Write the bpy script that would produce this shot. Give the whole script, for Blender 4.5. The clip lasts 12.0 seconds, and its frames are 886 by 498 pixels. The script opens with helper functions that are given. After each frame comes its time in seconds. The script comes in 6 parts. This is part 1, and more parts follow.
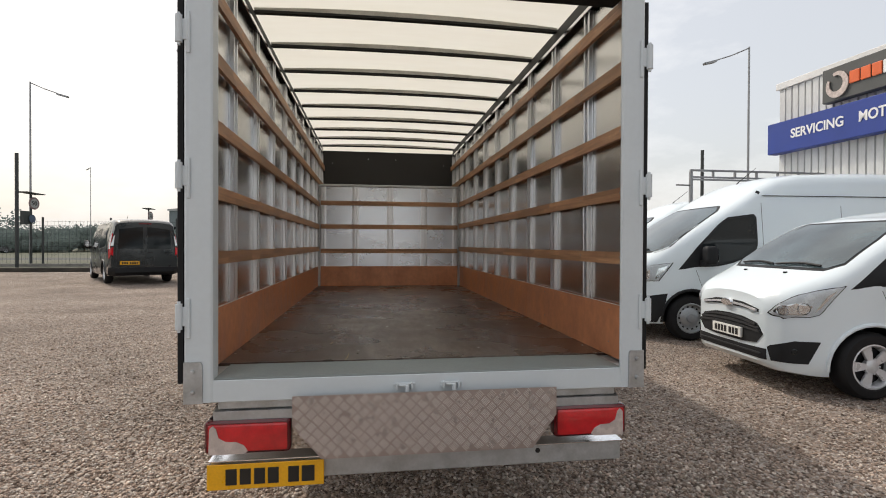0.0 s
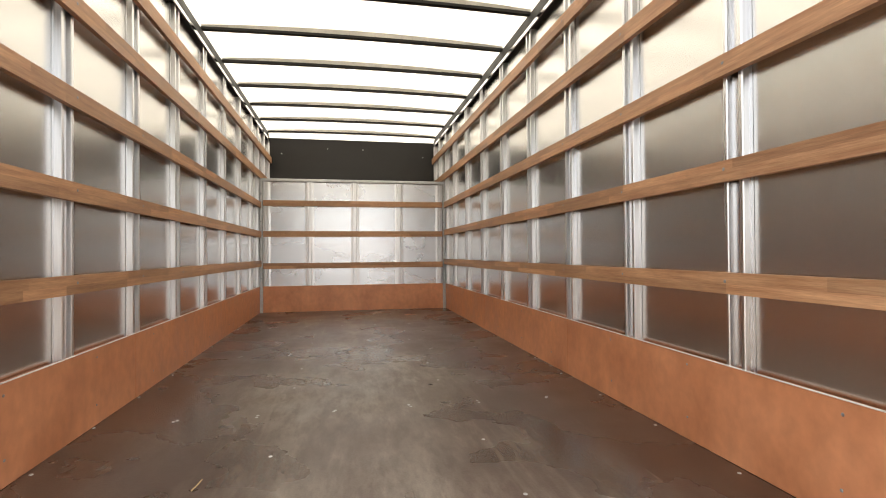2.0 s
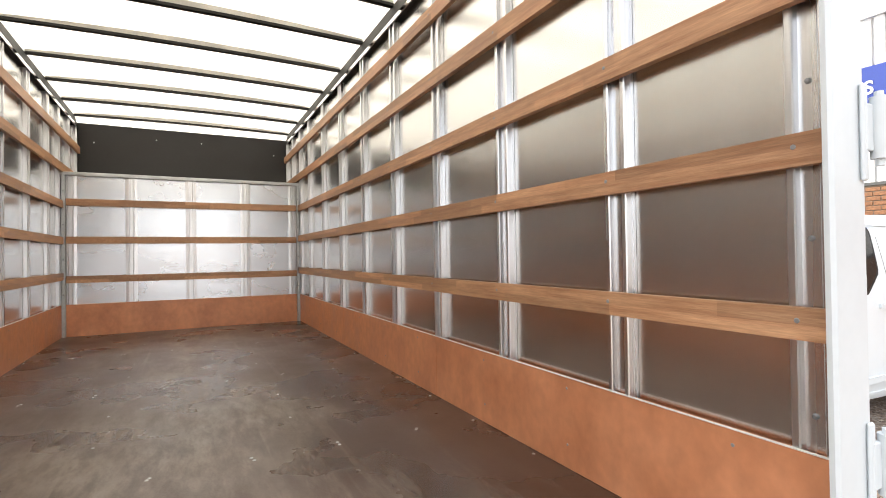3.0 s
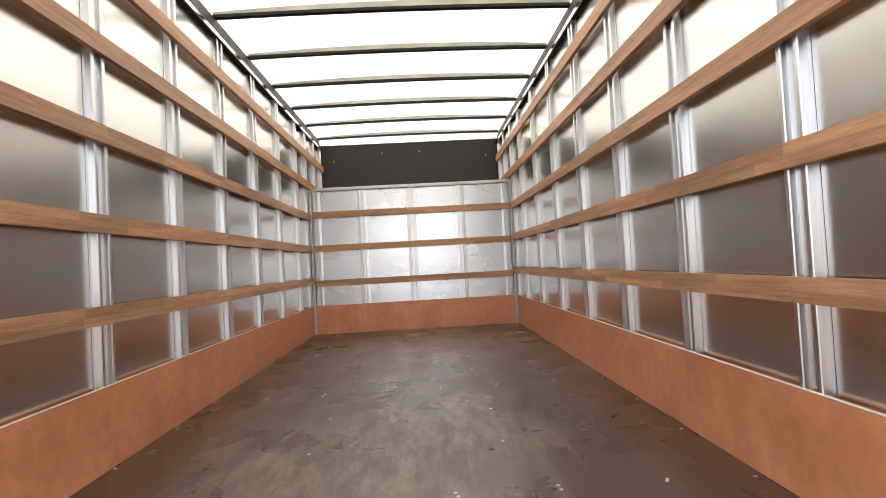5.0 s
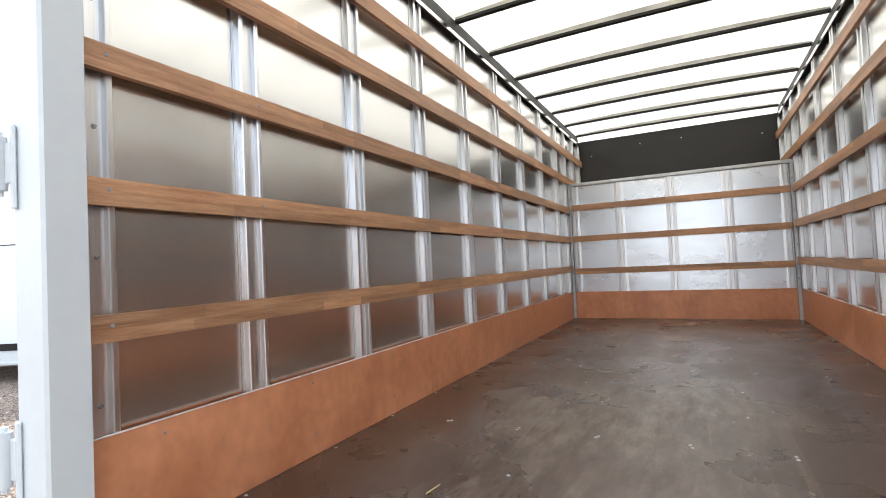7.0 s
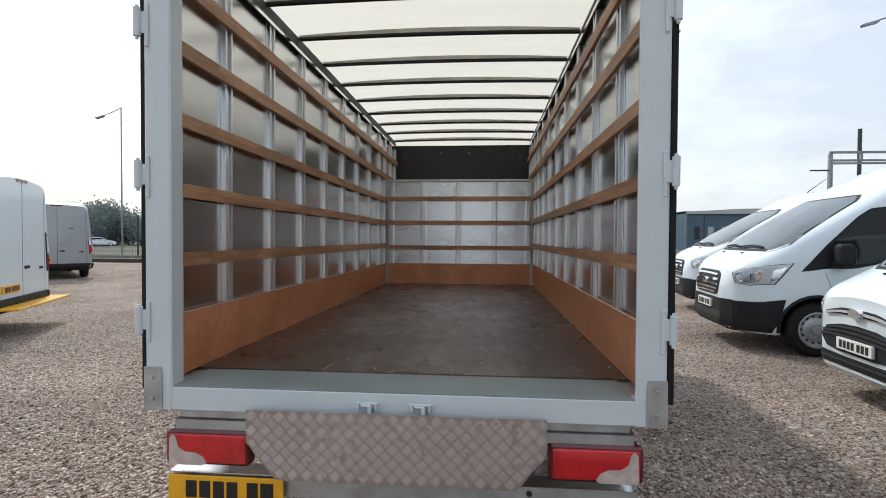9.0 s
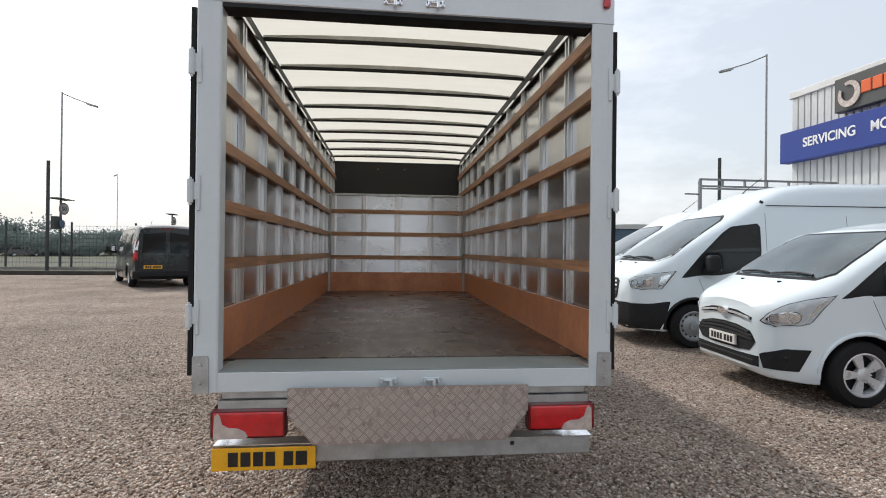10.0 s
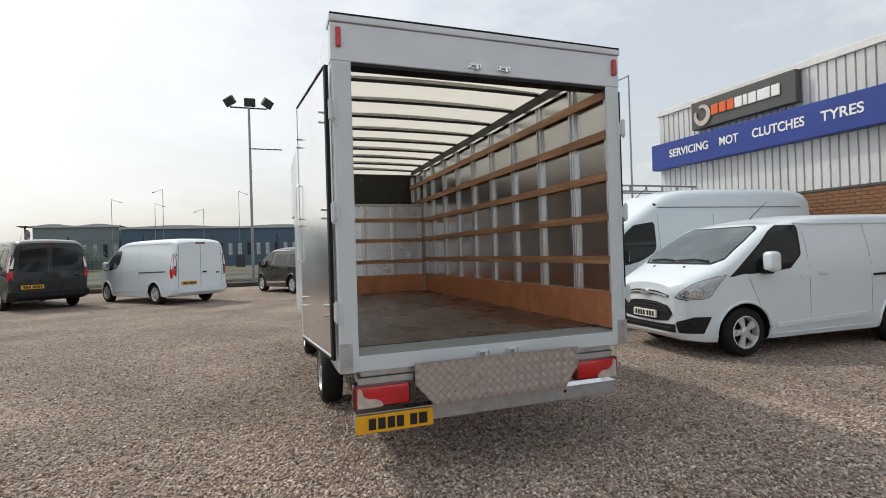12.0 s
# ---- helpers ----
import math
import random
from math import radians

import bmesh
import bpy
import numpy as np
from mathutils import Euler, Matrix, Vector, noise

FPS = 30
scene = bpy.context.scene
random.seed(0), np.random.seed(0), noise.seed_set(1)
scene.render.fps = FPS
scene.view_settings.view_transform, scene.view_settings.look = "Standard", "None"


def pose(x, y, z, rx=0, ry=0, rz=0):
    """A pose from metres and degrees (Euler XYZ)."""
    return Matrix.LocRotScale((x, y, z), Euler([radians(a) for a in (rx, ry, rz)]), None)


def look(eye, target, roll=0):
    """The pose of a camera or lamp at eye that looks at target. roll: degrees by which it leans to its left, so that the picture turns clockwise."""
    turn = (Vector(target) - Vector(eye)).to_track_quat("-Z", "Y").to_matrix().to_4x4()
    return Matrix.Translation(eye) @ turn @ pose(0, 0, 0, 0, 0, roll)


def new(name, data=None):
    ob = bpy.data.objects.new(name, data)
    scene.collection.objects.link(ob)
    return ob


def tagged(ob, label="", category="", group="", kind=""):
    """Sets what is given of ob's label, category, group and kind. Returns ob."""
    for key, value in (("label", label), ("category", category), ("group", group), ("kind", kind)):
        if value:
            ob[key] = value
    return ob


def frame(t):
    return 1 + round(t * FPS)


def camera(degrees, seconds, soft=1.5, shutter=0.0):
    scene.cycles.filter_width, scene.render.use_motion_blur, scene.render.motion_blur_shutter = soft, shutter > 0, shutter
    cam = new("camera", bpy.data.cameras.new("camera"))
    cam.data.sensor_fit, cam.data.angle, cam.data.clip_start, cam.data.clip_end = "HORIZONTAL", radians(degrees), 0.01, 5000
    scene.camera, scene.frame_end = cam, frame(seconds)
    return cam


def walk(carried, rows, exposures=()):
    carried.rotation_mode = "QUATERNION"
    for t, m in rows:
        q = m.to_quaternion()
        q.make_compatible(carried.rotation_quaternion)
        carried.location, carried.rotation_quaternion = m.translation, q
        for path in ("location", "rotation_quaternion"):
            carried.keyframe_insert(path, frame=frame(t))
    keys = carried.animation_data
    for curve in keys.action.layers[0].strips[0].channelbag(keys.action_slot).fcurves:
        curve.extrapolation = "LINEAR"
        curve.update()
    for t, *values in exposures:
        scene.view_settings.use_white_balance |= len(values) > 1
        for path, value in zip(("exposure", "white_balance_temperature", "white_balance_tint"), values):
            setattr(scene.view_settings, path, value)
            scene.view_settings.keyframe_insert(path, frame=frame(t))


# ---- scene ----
cam = camera(83.0, 12.0, soft=1.0)
PATH = [
    (0, (-0.276, -2.437, 1.557), (0.006, -0.457, 1.539), 0.25),
    (0.5, (-0.28, -2.012, 1.553), (0.081, -0.045, 1.533), -0.10),
    (1, (-0.253, -1.618, 1.572), (0.12, 0.347, 1.565), -0.11),
    (1.5, (-0.221, -1.17, 1.58), (0.189, 0.787, 1.584), 0.28),
    (2, (-0.106, -0.768, 1.586), (0.273, 1.196, 1.603), -0.41),
    (2.5, (-0.047, -0.559, 1.627), (0.675, 1.306, 1.639), -0.66),
    (2.7, (-0.044, -0.531, 1.638), (0.865, 1.25, 1.649), -0.75),
    (4.3, (0.048, -0.261, 1.604), (0.744, 1.612, 1.693), -3.13),
    (4.5, (0.077, -0.222, 1.606), (0.541, 1.721, 1.696), -2.92),
    (5, (0.096, -0.097, 1.607), (0.176, 1.901, 1.66), -3.14),
    (5.5, (0.092, -0.031, 1.622), (-0.193, 1.948, 1.683), -3.02),
    (6, (0.187, -0.037, 1.63), (-0.675, 1.766, 1.719), -2.64),
    (6.5, (0.209, -0.231, 1.627), (-0.828, 1.476, 1.72), -3.24),
    (7, (0.213, -0.558, 1.598), (-0.692, 1.224, 1.662), -2.69),
    (7.2, (0.263, -0.679, 1.585), (-0.589, 1.13, 1.64), -1.80),
    (8.8, (0.411, -1.967, 1.574), (0.205, 0.022, 1.529), 0.47),
    (9, (0.381, -2.107, 1.59), (0.213, -0.115, 1.548), 0.32),
    (9.5, (0.163, -2.503, 1.566), (0.244, -0.505, 1.558), 0.07),
    (10, (-0.119, -2.714, 1.571), (0.092, -0.725, 1.578), 0.64),
    (10.5, (-0.447, -2.935, 1.595), (-0.13, -0.96, 1.607), -0.26),
    (11, (-0.772, -3.226, 1.618), (-0.241, -1.298, 1.648), -0.79),
    (11.5, (-1.141, -3.221, 1.596), (-0.536, -1.315, 1.633), -2.56),
    (12, (-1.551, -3.286, 1.588), (-0.888, -1.399, 1.601), -1.73),
]
walk(cam, [(t, look(eye, target, roll)) for t, eye, target, roll in PATH],
     exposures=[(0.0, -0.12, 6750, 10), (0.8, 0.36, 6950, 10), (1.5, 0.92, 7200, 10), (2.0, 1.3, 7200, 11), (2.5, 1.48, 6900, 11), (4.4, 1.5, 6750, 12), (5.5, 1.5, 6600, 11), (6.5, 1.5, 6250, 9), (7.2, 1.26, 6200, 9), (8.8, 0.06, 6100, 7), (9.5, -0.05, 6150, 8), (10.3, -0.05, 6450, 9), (11.0, -0.32, 6550, 9), (12.0, -0.26, 6500, 8)])

# ---- world ----
SUN_FROM = Vector((-0.573, 0.72, 1.0)).normalized()
world = bpy.data.worlds.new("sky")
scene.world = world
world.use_nodes = True
wn, wl = world.node_tree.nodes, world.node_tree.links
wn.clear()
w_out = wn.new("ShaderNodeOutputWorld")
w_bg = wn.new("ShaderNodeBackground")
w_sky = wn.new("ShaderNodeTexSky")
w_sky.sky_type = "NISHITA"
w_sky.sun_disc = False
w_sky.sun_elevation = math.asin(SUN_FROM.z)
w_sky.sun_rotation = math.atan2(SUN_FROM.x, SUN_FROM.y)
w_sky.air_density, w_sky.dust_density, w_sky.ozone_density = 1.2, 4.5, 1.5
# thin high cloud over the blue
w_tc = wn.new("ShaderNodeTexCoord")
w_map = wn.new("ShaderNodeMapping")
w_map.inputs["Scale"].default_value = (1.0, 1.0, 2.6)
w_noise = wn.new("ShaderNodeTexNoise")
w_noise.inputs["Scale"].default_value = 2.3
w_noise.inputs["Detail"].default_value = 8.0
w_noise.inputs["Roughness"].default_value = 0.6
w_ramp = wn.new("ShaderNodeValToRGB")
w_ramp.color_ramp.elements[0].position, w_ramp.color_ramp.elements[1].position = 0.42, 0.72
w_ramp.color_ramp.elements[0].color = (0.48, 0.48, 0.48, 1)
w_ramp.color_ramp.elements[1].color = (0.9, 0.9, 0.9, 1)
w_mix = wn.new("ShaderNodeMix")
w_mix.data_type = "RGBA"
w_mix.inputs[7].default_value = (9.2, 9.35, 9.6, 1)
wl.new(w_tc.outputs["Generated"], w_map.inputs["Vector"])
wl.new(w_map.outputs["Vector"], w_noise.inputs["Vector"])
wl.new(w_noise.outputs["Fac"], w_ramp.inputs["Fac"])
wl.new(w_ramp.outputs["Color"], w_mix.inputs[0])
wl.new(w_sky.outputs["Color"], w_mix.inputs[6])
wl.new(w_mix.outputs[2], w_bg.inputs["Color"])
w_bg.inputs["Strength"].default_value = 0.135
wl.new(w_bg.outputs["Background"], w_out.inputs["Surface"])

sun_data = bpy.data.lights.new("sun", "SUN")
sun_data.energy, sun_data.angle, sun_data.color = 2.5, radians(2.0), (1.0, 0.93, 0.84)
sun = new("sun", sun_data)
sun.matrix_world = look(SUN_FROM * 60, (0, 0, 0))


# ---- materials ----
def material(name, base, rough=0.5, metal=0.0, vary=0.12, scale=6.0, fine=60.0, bump=0.05, stretch=(1, 1, 1), second=None, spec=0.5, coat=0.0, aniso=0.0, fine_vary=0.06, island=0.0, rough_vary=0.1, each=0.0, brushed=False):
    """A principled surface: base colour with a broad and a fine variation, bump and uneven gloss."""
    m = bpy.data.materials.new(name)
    m.use_nodes = True
    nt = m.node_tree
    nodes, links = nt.nodes, nt.links
    b = nodes["Principled BSDF"]
    b.inputs["Metallic"].default_value = metal
    b.inputs["Specular IOR Level"].default_value = spec
    b.inputs["Coat Weight"].default_value = coat
    b.inputs["Coat Roughness"].default_value = 0.05
    b.inputs["Anisotropic"].default_value = aniso
    tc = nodes.new("ShaderNodeTexCoord")
    mp = nodes.new("ShaderNodeMapping")
    mp.inputs["Scale"].default_value = stretch
    links.new(tc.outputs["Object"], mp.inputs["Vector"])
    n1 = nodes.new("ShaderNodeTexNoise")
    n1.inputs["Scale"].default_value, n1.inputs["Detail"].default_value = scale, 5.0
    n2 = nodes.new("ShaderNodeTexNoise")
    n2.inputs["Scale"].default_value, n2.inputs["Detail"].default_value = fine, 4.0
    for n in (n1, n2):
        links.new(mp.outputs["Vector"], n.inputs["Vector"])
    second = second or tuple(c * (1 - 2 * vary) for c in base)
    ramp = nodes.new("ShaderNodeValToRGB")
    ramp.color_ramp.elements[0].position, ramp.color_ramp.elements[1].position = 0.32, 0.68
    ramp.color_ramp.elements[0].color = (*second, 1)
    ramp.color_ramp.elements[1].color = (*base, 1)
    links.new(n1.outputs["Fac"], ramp.inputs["Fac"])
    hsv = nodes.new("ShaderNodeHueSaturation")
    links.new(ramp.outputs["Color"], hsv.inputs["Color"])
    mr = nodes.new("ShaderNodeMapRange")
    mr.inputs["From Min"].default_value, mr.inputs["From Max"].default_value = 0.3, 0.7
    mr.inputs["To Min"].default_value, mr.inputs["To Max"].default_value = 1 - fine_vary, 1 + fine_vary
    links.new(n2.outputs["Fac"], mr.inputs["Value"])
    value = mr.outputs["Result"]
    if island or each:
        geo = nodes.new("ShaderNodeNewGeometry" if island else "ShaderNodeObjectInfo")
        amount = island or each
        mi = nodes.new("ShaderNodeMapRange")
        mi.inputs["To Min"].default_value, mi.inputs["To Max"].default_value = 1 - amount, 1 + amount
        links.new(geo.outputs["Random Per Island" if island else "Random"], mi.inputs["Value"])
        mul = nodes.new("ShaderNodeMath")
        mul.operation = "MULTIPLY"
        links.new(value, mul.inputs[0])
        links.new(mi.outputs["Result"], mul.inputs[1])
        value = mul.outputs["Value"]
    links.new(value, hsv.inputs["Value"])
    links.new(hsv.outputs["Color"], b.inputs["Base Color"])
    rr = nodes.new("ShaderNodeMapRange")
    rr.inputs["From Min"].default_value, rr.inputs["From Max"].default_value = 0.3, 0.7
    rr.inputs["To Min"].default_value, rr.inputs["To Max"].default_value = max(0.02, rough - rough_vary), min(1, rough + rough_vary)
    links.new(n1.outputs["Fac"], rr.inputs["Value"])
    links.new(rr.outputs["Result"], b.inputs["Roughness"])
    if brushed:
        tg = nodes.new("ShaderNodeTangent")
        tg.direction_type, tg.axis = "RADIAL", "Z"
        links.new(tg.outputs["Tangent"], b.inputs["Tangent"])
    if bump:
        bp = nodes.new("ShaderNodeBump")
        bp.inputs["Strength"].default_value, bp.inputs["Distance"].default_value = bump, 0.01
        links.new(n2.outputs["Fac"], bp.inputs["Height"])
        links.new(bp.outputs["Normal"], b.inputs["Normal"])
    return m


def glass_lamp():
    """A clear plastic lens: mostly see-through, with a glossy face."""
    m = bpy.data.materials.new("clear_lamp_cover")
    m.use_nodes = True
    nodes, links = m.node_tree.nodes, m.node_tree.links
    nodes.remove(nodes["Principled BSDF"])
    t, g, mix, fr = (nodes.new("ShaderNode" + k) for k in ("BsdfTransparent", "BsdfGlossy", "MixShader", "Fresnel"))
    t.inputs["Color"].default_value = (0.92, 0.94, 0.95, 1)
    g.inputs["Roughness"].default_value = 0.06
    fr.inputs["IOR"].default_value = 1.45
    links.new(fr.outputs["Fac"], mix.inputs["Fac"])
    links.new(t.outputs["BSDF"], mix.inputs[1])
    links.new(g.outputs["BSDF"], mix.inputs[2])
    links.new(mix.outputs["Shader"], nodes["Material Output"].inputs["Surface"])
    return m


M_FRAME = material("frame_paint", (0.60, 0.65, 0.675), 0.36, 0, 0.03, 3, 40, 0.006, fine_vary=0.015, rough_vary=0.05)
M_HEADER = material("header_aluminium", (0.62, 0.64, 0.66), 0.36, 0.35, 0.04, 2.5, 40, 0.004, fine_vary=0.015, rough_vary=0.05)
M_GALV = material("galvanised_steel", (0.52, 0.54, 0.55), 0.42, 0.75, 0.12, 14, 70, 0.08)
M_ALU = material("milled_aluminium", (0.69, 0.69, 0.685), 0.24, 1.0, 0.05, 2.5, 160, 0.004, (1, 1, 0.06), aniso=0.5, rough_vary=0.03, brushed=True, fine_vary=0.03)
M_POST = material("post_aluminium", (0.72, 0.73, 0.75), 0.30, 1.0, 0.04, 6, 160, 0.02, (1, 1, 0.04), rough_vary=0.06)
# bluish tint puts the sky mirrored from the rear opening into the metal
M_FRONT = material("front_wall_aluminium", (0.66, 0.69, 0.73), 0.27, 1.0, 0.04, 1.4, 3.0, 0.45, (1, 1, 1.6), rough_vary=0.04, fine_vary=0.02)
M_DOOR = material("door_skin_aluminium", (0.84, 0.85, 0.86), 0.20, 1.0, 0.04, 1.2, 5.0, 0.05, (1, 1, 0.3), rough_vary=0.04, fine_vary=0.02)
# kick board trim: the light from above is put into this pale base
M_LITEDGE = material("lit_edge_trim", (0.80, 0.78, 0.75), 0.35, 0.2, 0.05, 6, 60, 0.02)
# web kept pale and translucent, so its lit look sits in the material
M_ARCH = material("roof_hoop_web", (0.76, 0.75, 0.71), 0.6, 0.0, 0.1, 8, 80, 0.05)
M_SILL = material("grey_sill_paint", (0.24, 0.27, 0.265), 0.5, 0.0, 0.14, 4, 60, 0.06, second=(0.18, 0.205, 0.20))
# one metal in two tones: ground reflection browns the plate, highlights pale the bars
M_PLATEALU = material("chequer_aluminium", (0.40, 0.335, 0.305), 0.45, 0.6, 0.14, 6, 90, 0.04, second=(0.33, 0.27, 0.245))
M_TREADLIT = material("chequer_tread_lit", (0.72, 0.68, 0.65), 0.33, 0.6, 0.08, 20, 90, 0.0)
M_HOOP = material("roof_hoop_steel", (0.022, 0.022, 0.021), 0.65, 0.0, 0.1, 8, 80, 0.05, spec=0.2)
M_RAIL = material("roof_rail_dark", (0.030, 0.031, 0.030), 0.7, 0.0, 0.15, 6, 60, 0.05)
M_BATTEN = material("laminated_batten", (0.47, 0.27, 0.150), 0.50, 0, 0.2, 7, 40, 0.10, (10, 0.6, 10), second=(0.31, 0.150, 0.076), fine_vary=0.16, each=0.24)
M_PLY = material("kick_plywood", (0.60, 0.262, 0.135), 0.40, 0, 0.15, 4.5, 22, 0.04, (1, 1.0, 0.8), second=(0.44, 0.172, 0.082), fine_vary=0.10)
M_BLACK = material("black_panel", (0.018, 0.016, 0.015), 0.6, 0, 0.2, 4, 60, 0.05)
M_RUBBER = material("rubber", (0.013, 0.013, 0.014), 0.7, 0, 0.2, 12, 90, 0.08, spec=0.3)
M_PLASTIC = material("dark_plastic", (0.017, 0.018, 0.020), 0.55, 0, 0.15, 9, 120, 0.05, spec=0.25)
M_CHROME = material("chrome", (0.82, 0.83, 0.85), 0.12, 1.0, 0.03, 6, 60, 0.0)
M_ALLOY = material("alloy_wheel", (0.66, 0.67, 0.69), 0.32, 0.35, 0.06, 9, 60, 0.03)
# white paint with the blue cast of sky light mixed into its base
M_WHITE = material("white_van_paint", (0.71, 0.785, 0.825), 0.30, 0, 0.008, 0.6, 40, 0.002, coat=0.6, rough_vary=0.01, fine_vary=0.006)
M_DARKPAINT = material("dark_van_paint", (0.020, 0.027, 0.030), 0.28, 0.3, 0.08, 1.5, 40, 0.008, coat=0.7, rough_vary=0.05)
M_BLACKPAINT = material("black_van_paint", (0.014, 0.013, 0.014), 0.28, 0.2, 0.08, 1.5, 40, 0.008, coat=0.7)
M_SILVER = material("silver_van_paint", (0.36, 0.38, 0.40), 0.32, 0.6, 0.04, 1.5, 40, 0.01, coat=0.6)
M_WINDOW = material("tinted_window", (0.012, 0.016, 0.018), 0.06, 0, 0.1, 2, 30, 0.0, spec=0.4, rough_vary=0.02)
# mottled blue-grey base holds the sky reflected in the screen
M_SCREEN = material("windscreen_glass", (0.085, 0.122, 0.135), 0.04, 0, 0.35, 1.6, 20, 0.0, spec=1.0, rough_vary=0.02)
M_LAMP = material("lamp_lens", (0.88, 0.90, 0.92), 0.22, 0.0, 0.06, 16, 90, 0.10, spec=1.0)
M_GLASSLAMP = glass_lamp()
M_GAP = material("panel_gap", (0.022, 0.023, 0.025), 0.6, 0, 0.1, 9, 90, 0.0)
M_RED = material("red_lens", (0.62, 0.004, 0.012), 0.16, 0, 0.18, 11, 130, 0.06, coat=0.8)
M_REDDARK = material("red_lens_rim", (0.12, 0.004, 0.008), 0.2, 0, 0.15, 9, 100, 0.04, coat=0.6)
M_PALE = material("pale_lens", (0.56, 0.47, 0.43), 0.25, 0, 0.12, 18, 130, 0.08, coat=0.5)
M_YELLOW = material("yellow_plate", (0.80, 0.40, 0.010), 0.35, 0, 0.04, 12, 90, 0.01)
M_PLATEW = material("white_plate", (0.78, 0.78, 0.74), 0.35, 0, 0.04, 12, 90, 0.01)
M_INK = material("black_ink", (0.012, 0.012, 0.012), 0.4, 0, 0.1, 12, 90, 0.0)
M_CLAD = material("white_cladding", (0.62, 0.63, 0.63), 0.5, 0, 0.08, 1.4, 30, 0.03, (1, 1, 0.25))
M_TRIMW = material("white_fascia", (0.72, 0.72, 0.71), 0.5, 0, 0.05, 2, 30, 0.03)
M_BLUE = material("blue_sign", (0.016, 0.045, 0.26), 0.42, 0, 0.06, 2, 40, 0.02)
M_SIGNGREY = material("grey_sign_board", (0.075, 0.078, 0.076), 0.5, 0, 0.08, 2, 40, 0.03)
M_LETTER = material("white_letter", (0.80, 0.80, 0.80), 0.45, 0, 0.03, 5, 60, 0.0)
M_ORANGE = material("orange_letter", (0.72, 0.13, 0.03), 0.45, 0, 0.05, 5, 60, 0.0)
M_BRICK = material("brown_brick", (0.30, 0.145, 0.072), 0.85, 0, 0.2, 30, 130, 0.3, second=(0.18, 0.085, 0.042))
M_MORTAR = material("mortar", (0.22, 0.17, 0.125), 0.9, 0, 0.1, 20, 90, 0.2)
M_SIGNRIM = material("faded_sign_rim", (0.22, 0.15, 0.15), 0.6, 0, 0.1, 6, 50, 0.0)
M_SIGNFACE = material("faded_sign_face", (0.36, 0.36, 0.35), 0.6, 0, 0.1, 6, 50, 0.0)
M_SIGNBLUE = material("dull_blue_sign", (0.06, 0.09, 0.15), 0.6, 0, 0.1, 6, 50, 0.0)
M_STEEL = material("lamp_post_steel", (0.30, 0.31, 0.32), 0.5, 0.5, 0.1, 3, 50, 0.05)
M_DARKSTEEL = material("dark_post_steel", (0.045, 0.05, 0.05), 0.5, 0.3, 0.1, 4, 50, 0.05)
M_CONCRETE = material("kerb_concrete", (0.30, 0.285, 0.26), 0.9, 0, 0.2, 2, 40, 0.2)
M_ASPHALT = material("asphalt", (0.055, 0.055, 0.056), 0.9, 0, 0.15, 0.6, 40, 0.2)
M_SHEDBLUE = material("blue_shed_cladding", (0.070, 0.125, 0.18), 0.5, 0, 0.1, 0.2, 3, 0.05, (1, 1, 0.3))
M_SHEDGREY = material("grey_shed_cladding", (0.20, 0.24, 0.25), 0.55, 0, 0.1, 0.2, 3, 0.05, (1, 1, 0.3))
M_SHEDROOF = material("pale_shed_roof", (0.50, 0.51, 0.50), 0.6, 0, 0.08, 0.2, 3, 0.05)
# leaf green paled and greyed: distance haze put into the base colour
M_HAZELEAF = material("hazed_leaves", (0.22, 0.27, 0.26), 0.9, 0, 0.25, 0.4, 5, 0.1, second=(0.18, 0.225, 0.215), island=0.12)
M_BARK = material("bark", (0.11, 0.085, 0.06), 0.9, 0, 0.2, 3, 30, 0.3)
M_STRAW = material("straw", (0.55, 0.44, 0.25), 0.7, 0, 0.1, 30, 90, 0.0)


def roof_sheet_material():
    m = bpy.data.materials.new("translucent_roof")
    m.use_nodes = True
    nodes, links = m.node_tree.nodes, m.node_tree.links
    nodes.remove(nodes["Principled BSDF"])
    out = nodes["Material Output"]
    tc = nodes.new("ShaderNodeTexCoord")
    mp = nodes.new("ShaderNodeMapping")
    mp.inputs["Scale"].default_value = (1.2, 5.0, 1.0)
    n = nodes.new("ShaderNodeTexNoise")
    n.inputs["Scale"].default_value, n.inputs["Detail"].default_value = 1.3, 6.0
    ramp = nodes.new("ShaderNodeValToRGB")
    ramp.color_ramp.elements[0].color = (0.80, 0.76, 0.66, 1)
    ramp.color_ramp.elements[1].color = (0.90, 0.88, 0.80, 1)
    d, tr, gl, m1, m2 = (nodes.new("ShaderNode" + k) for k in ("BsdfDiffuse", "BsdfTranslucent", "BsdfGlossy", "MixShader", "MixShader"))
    gl.inputs["Roughness"].default_value = 0.35
    m1.inputs["Fac"].default_value, m2.inputs["Fac"].default_value = 0.62, 0.04
    links.new(tc.outputs["Object"], mp.inputs["Vector"])
    links.new(mp.outputs["Vector"], n.inputs["Vector"])
    links.new(n.outputs["Fac"], ramp.inputs["Fac"])
    for s in (d, tr):
        links.new(ramp.outputs["Color"], s.inputs["Color"])
    links.new(d.outputs["BSDF"], m1.inputs[1])
    links.new(tr.outputs["BSDF"], m1.inputs[2])
    links.new(m1.outputs["Shader"], m2.inputs[1])
    links.new(gl.outputs["BSDF"], m2.inputs[2])
    links.new(m2.outputs["Shader"], out.inputs["Surface"])
    return m


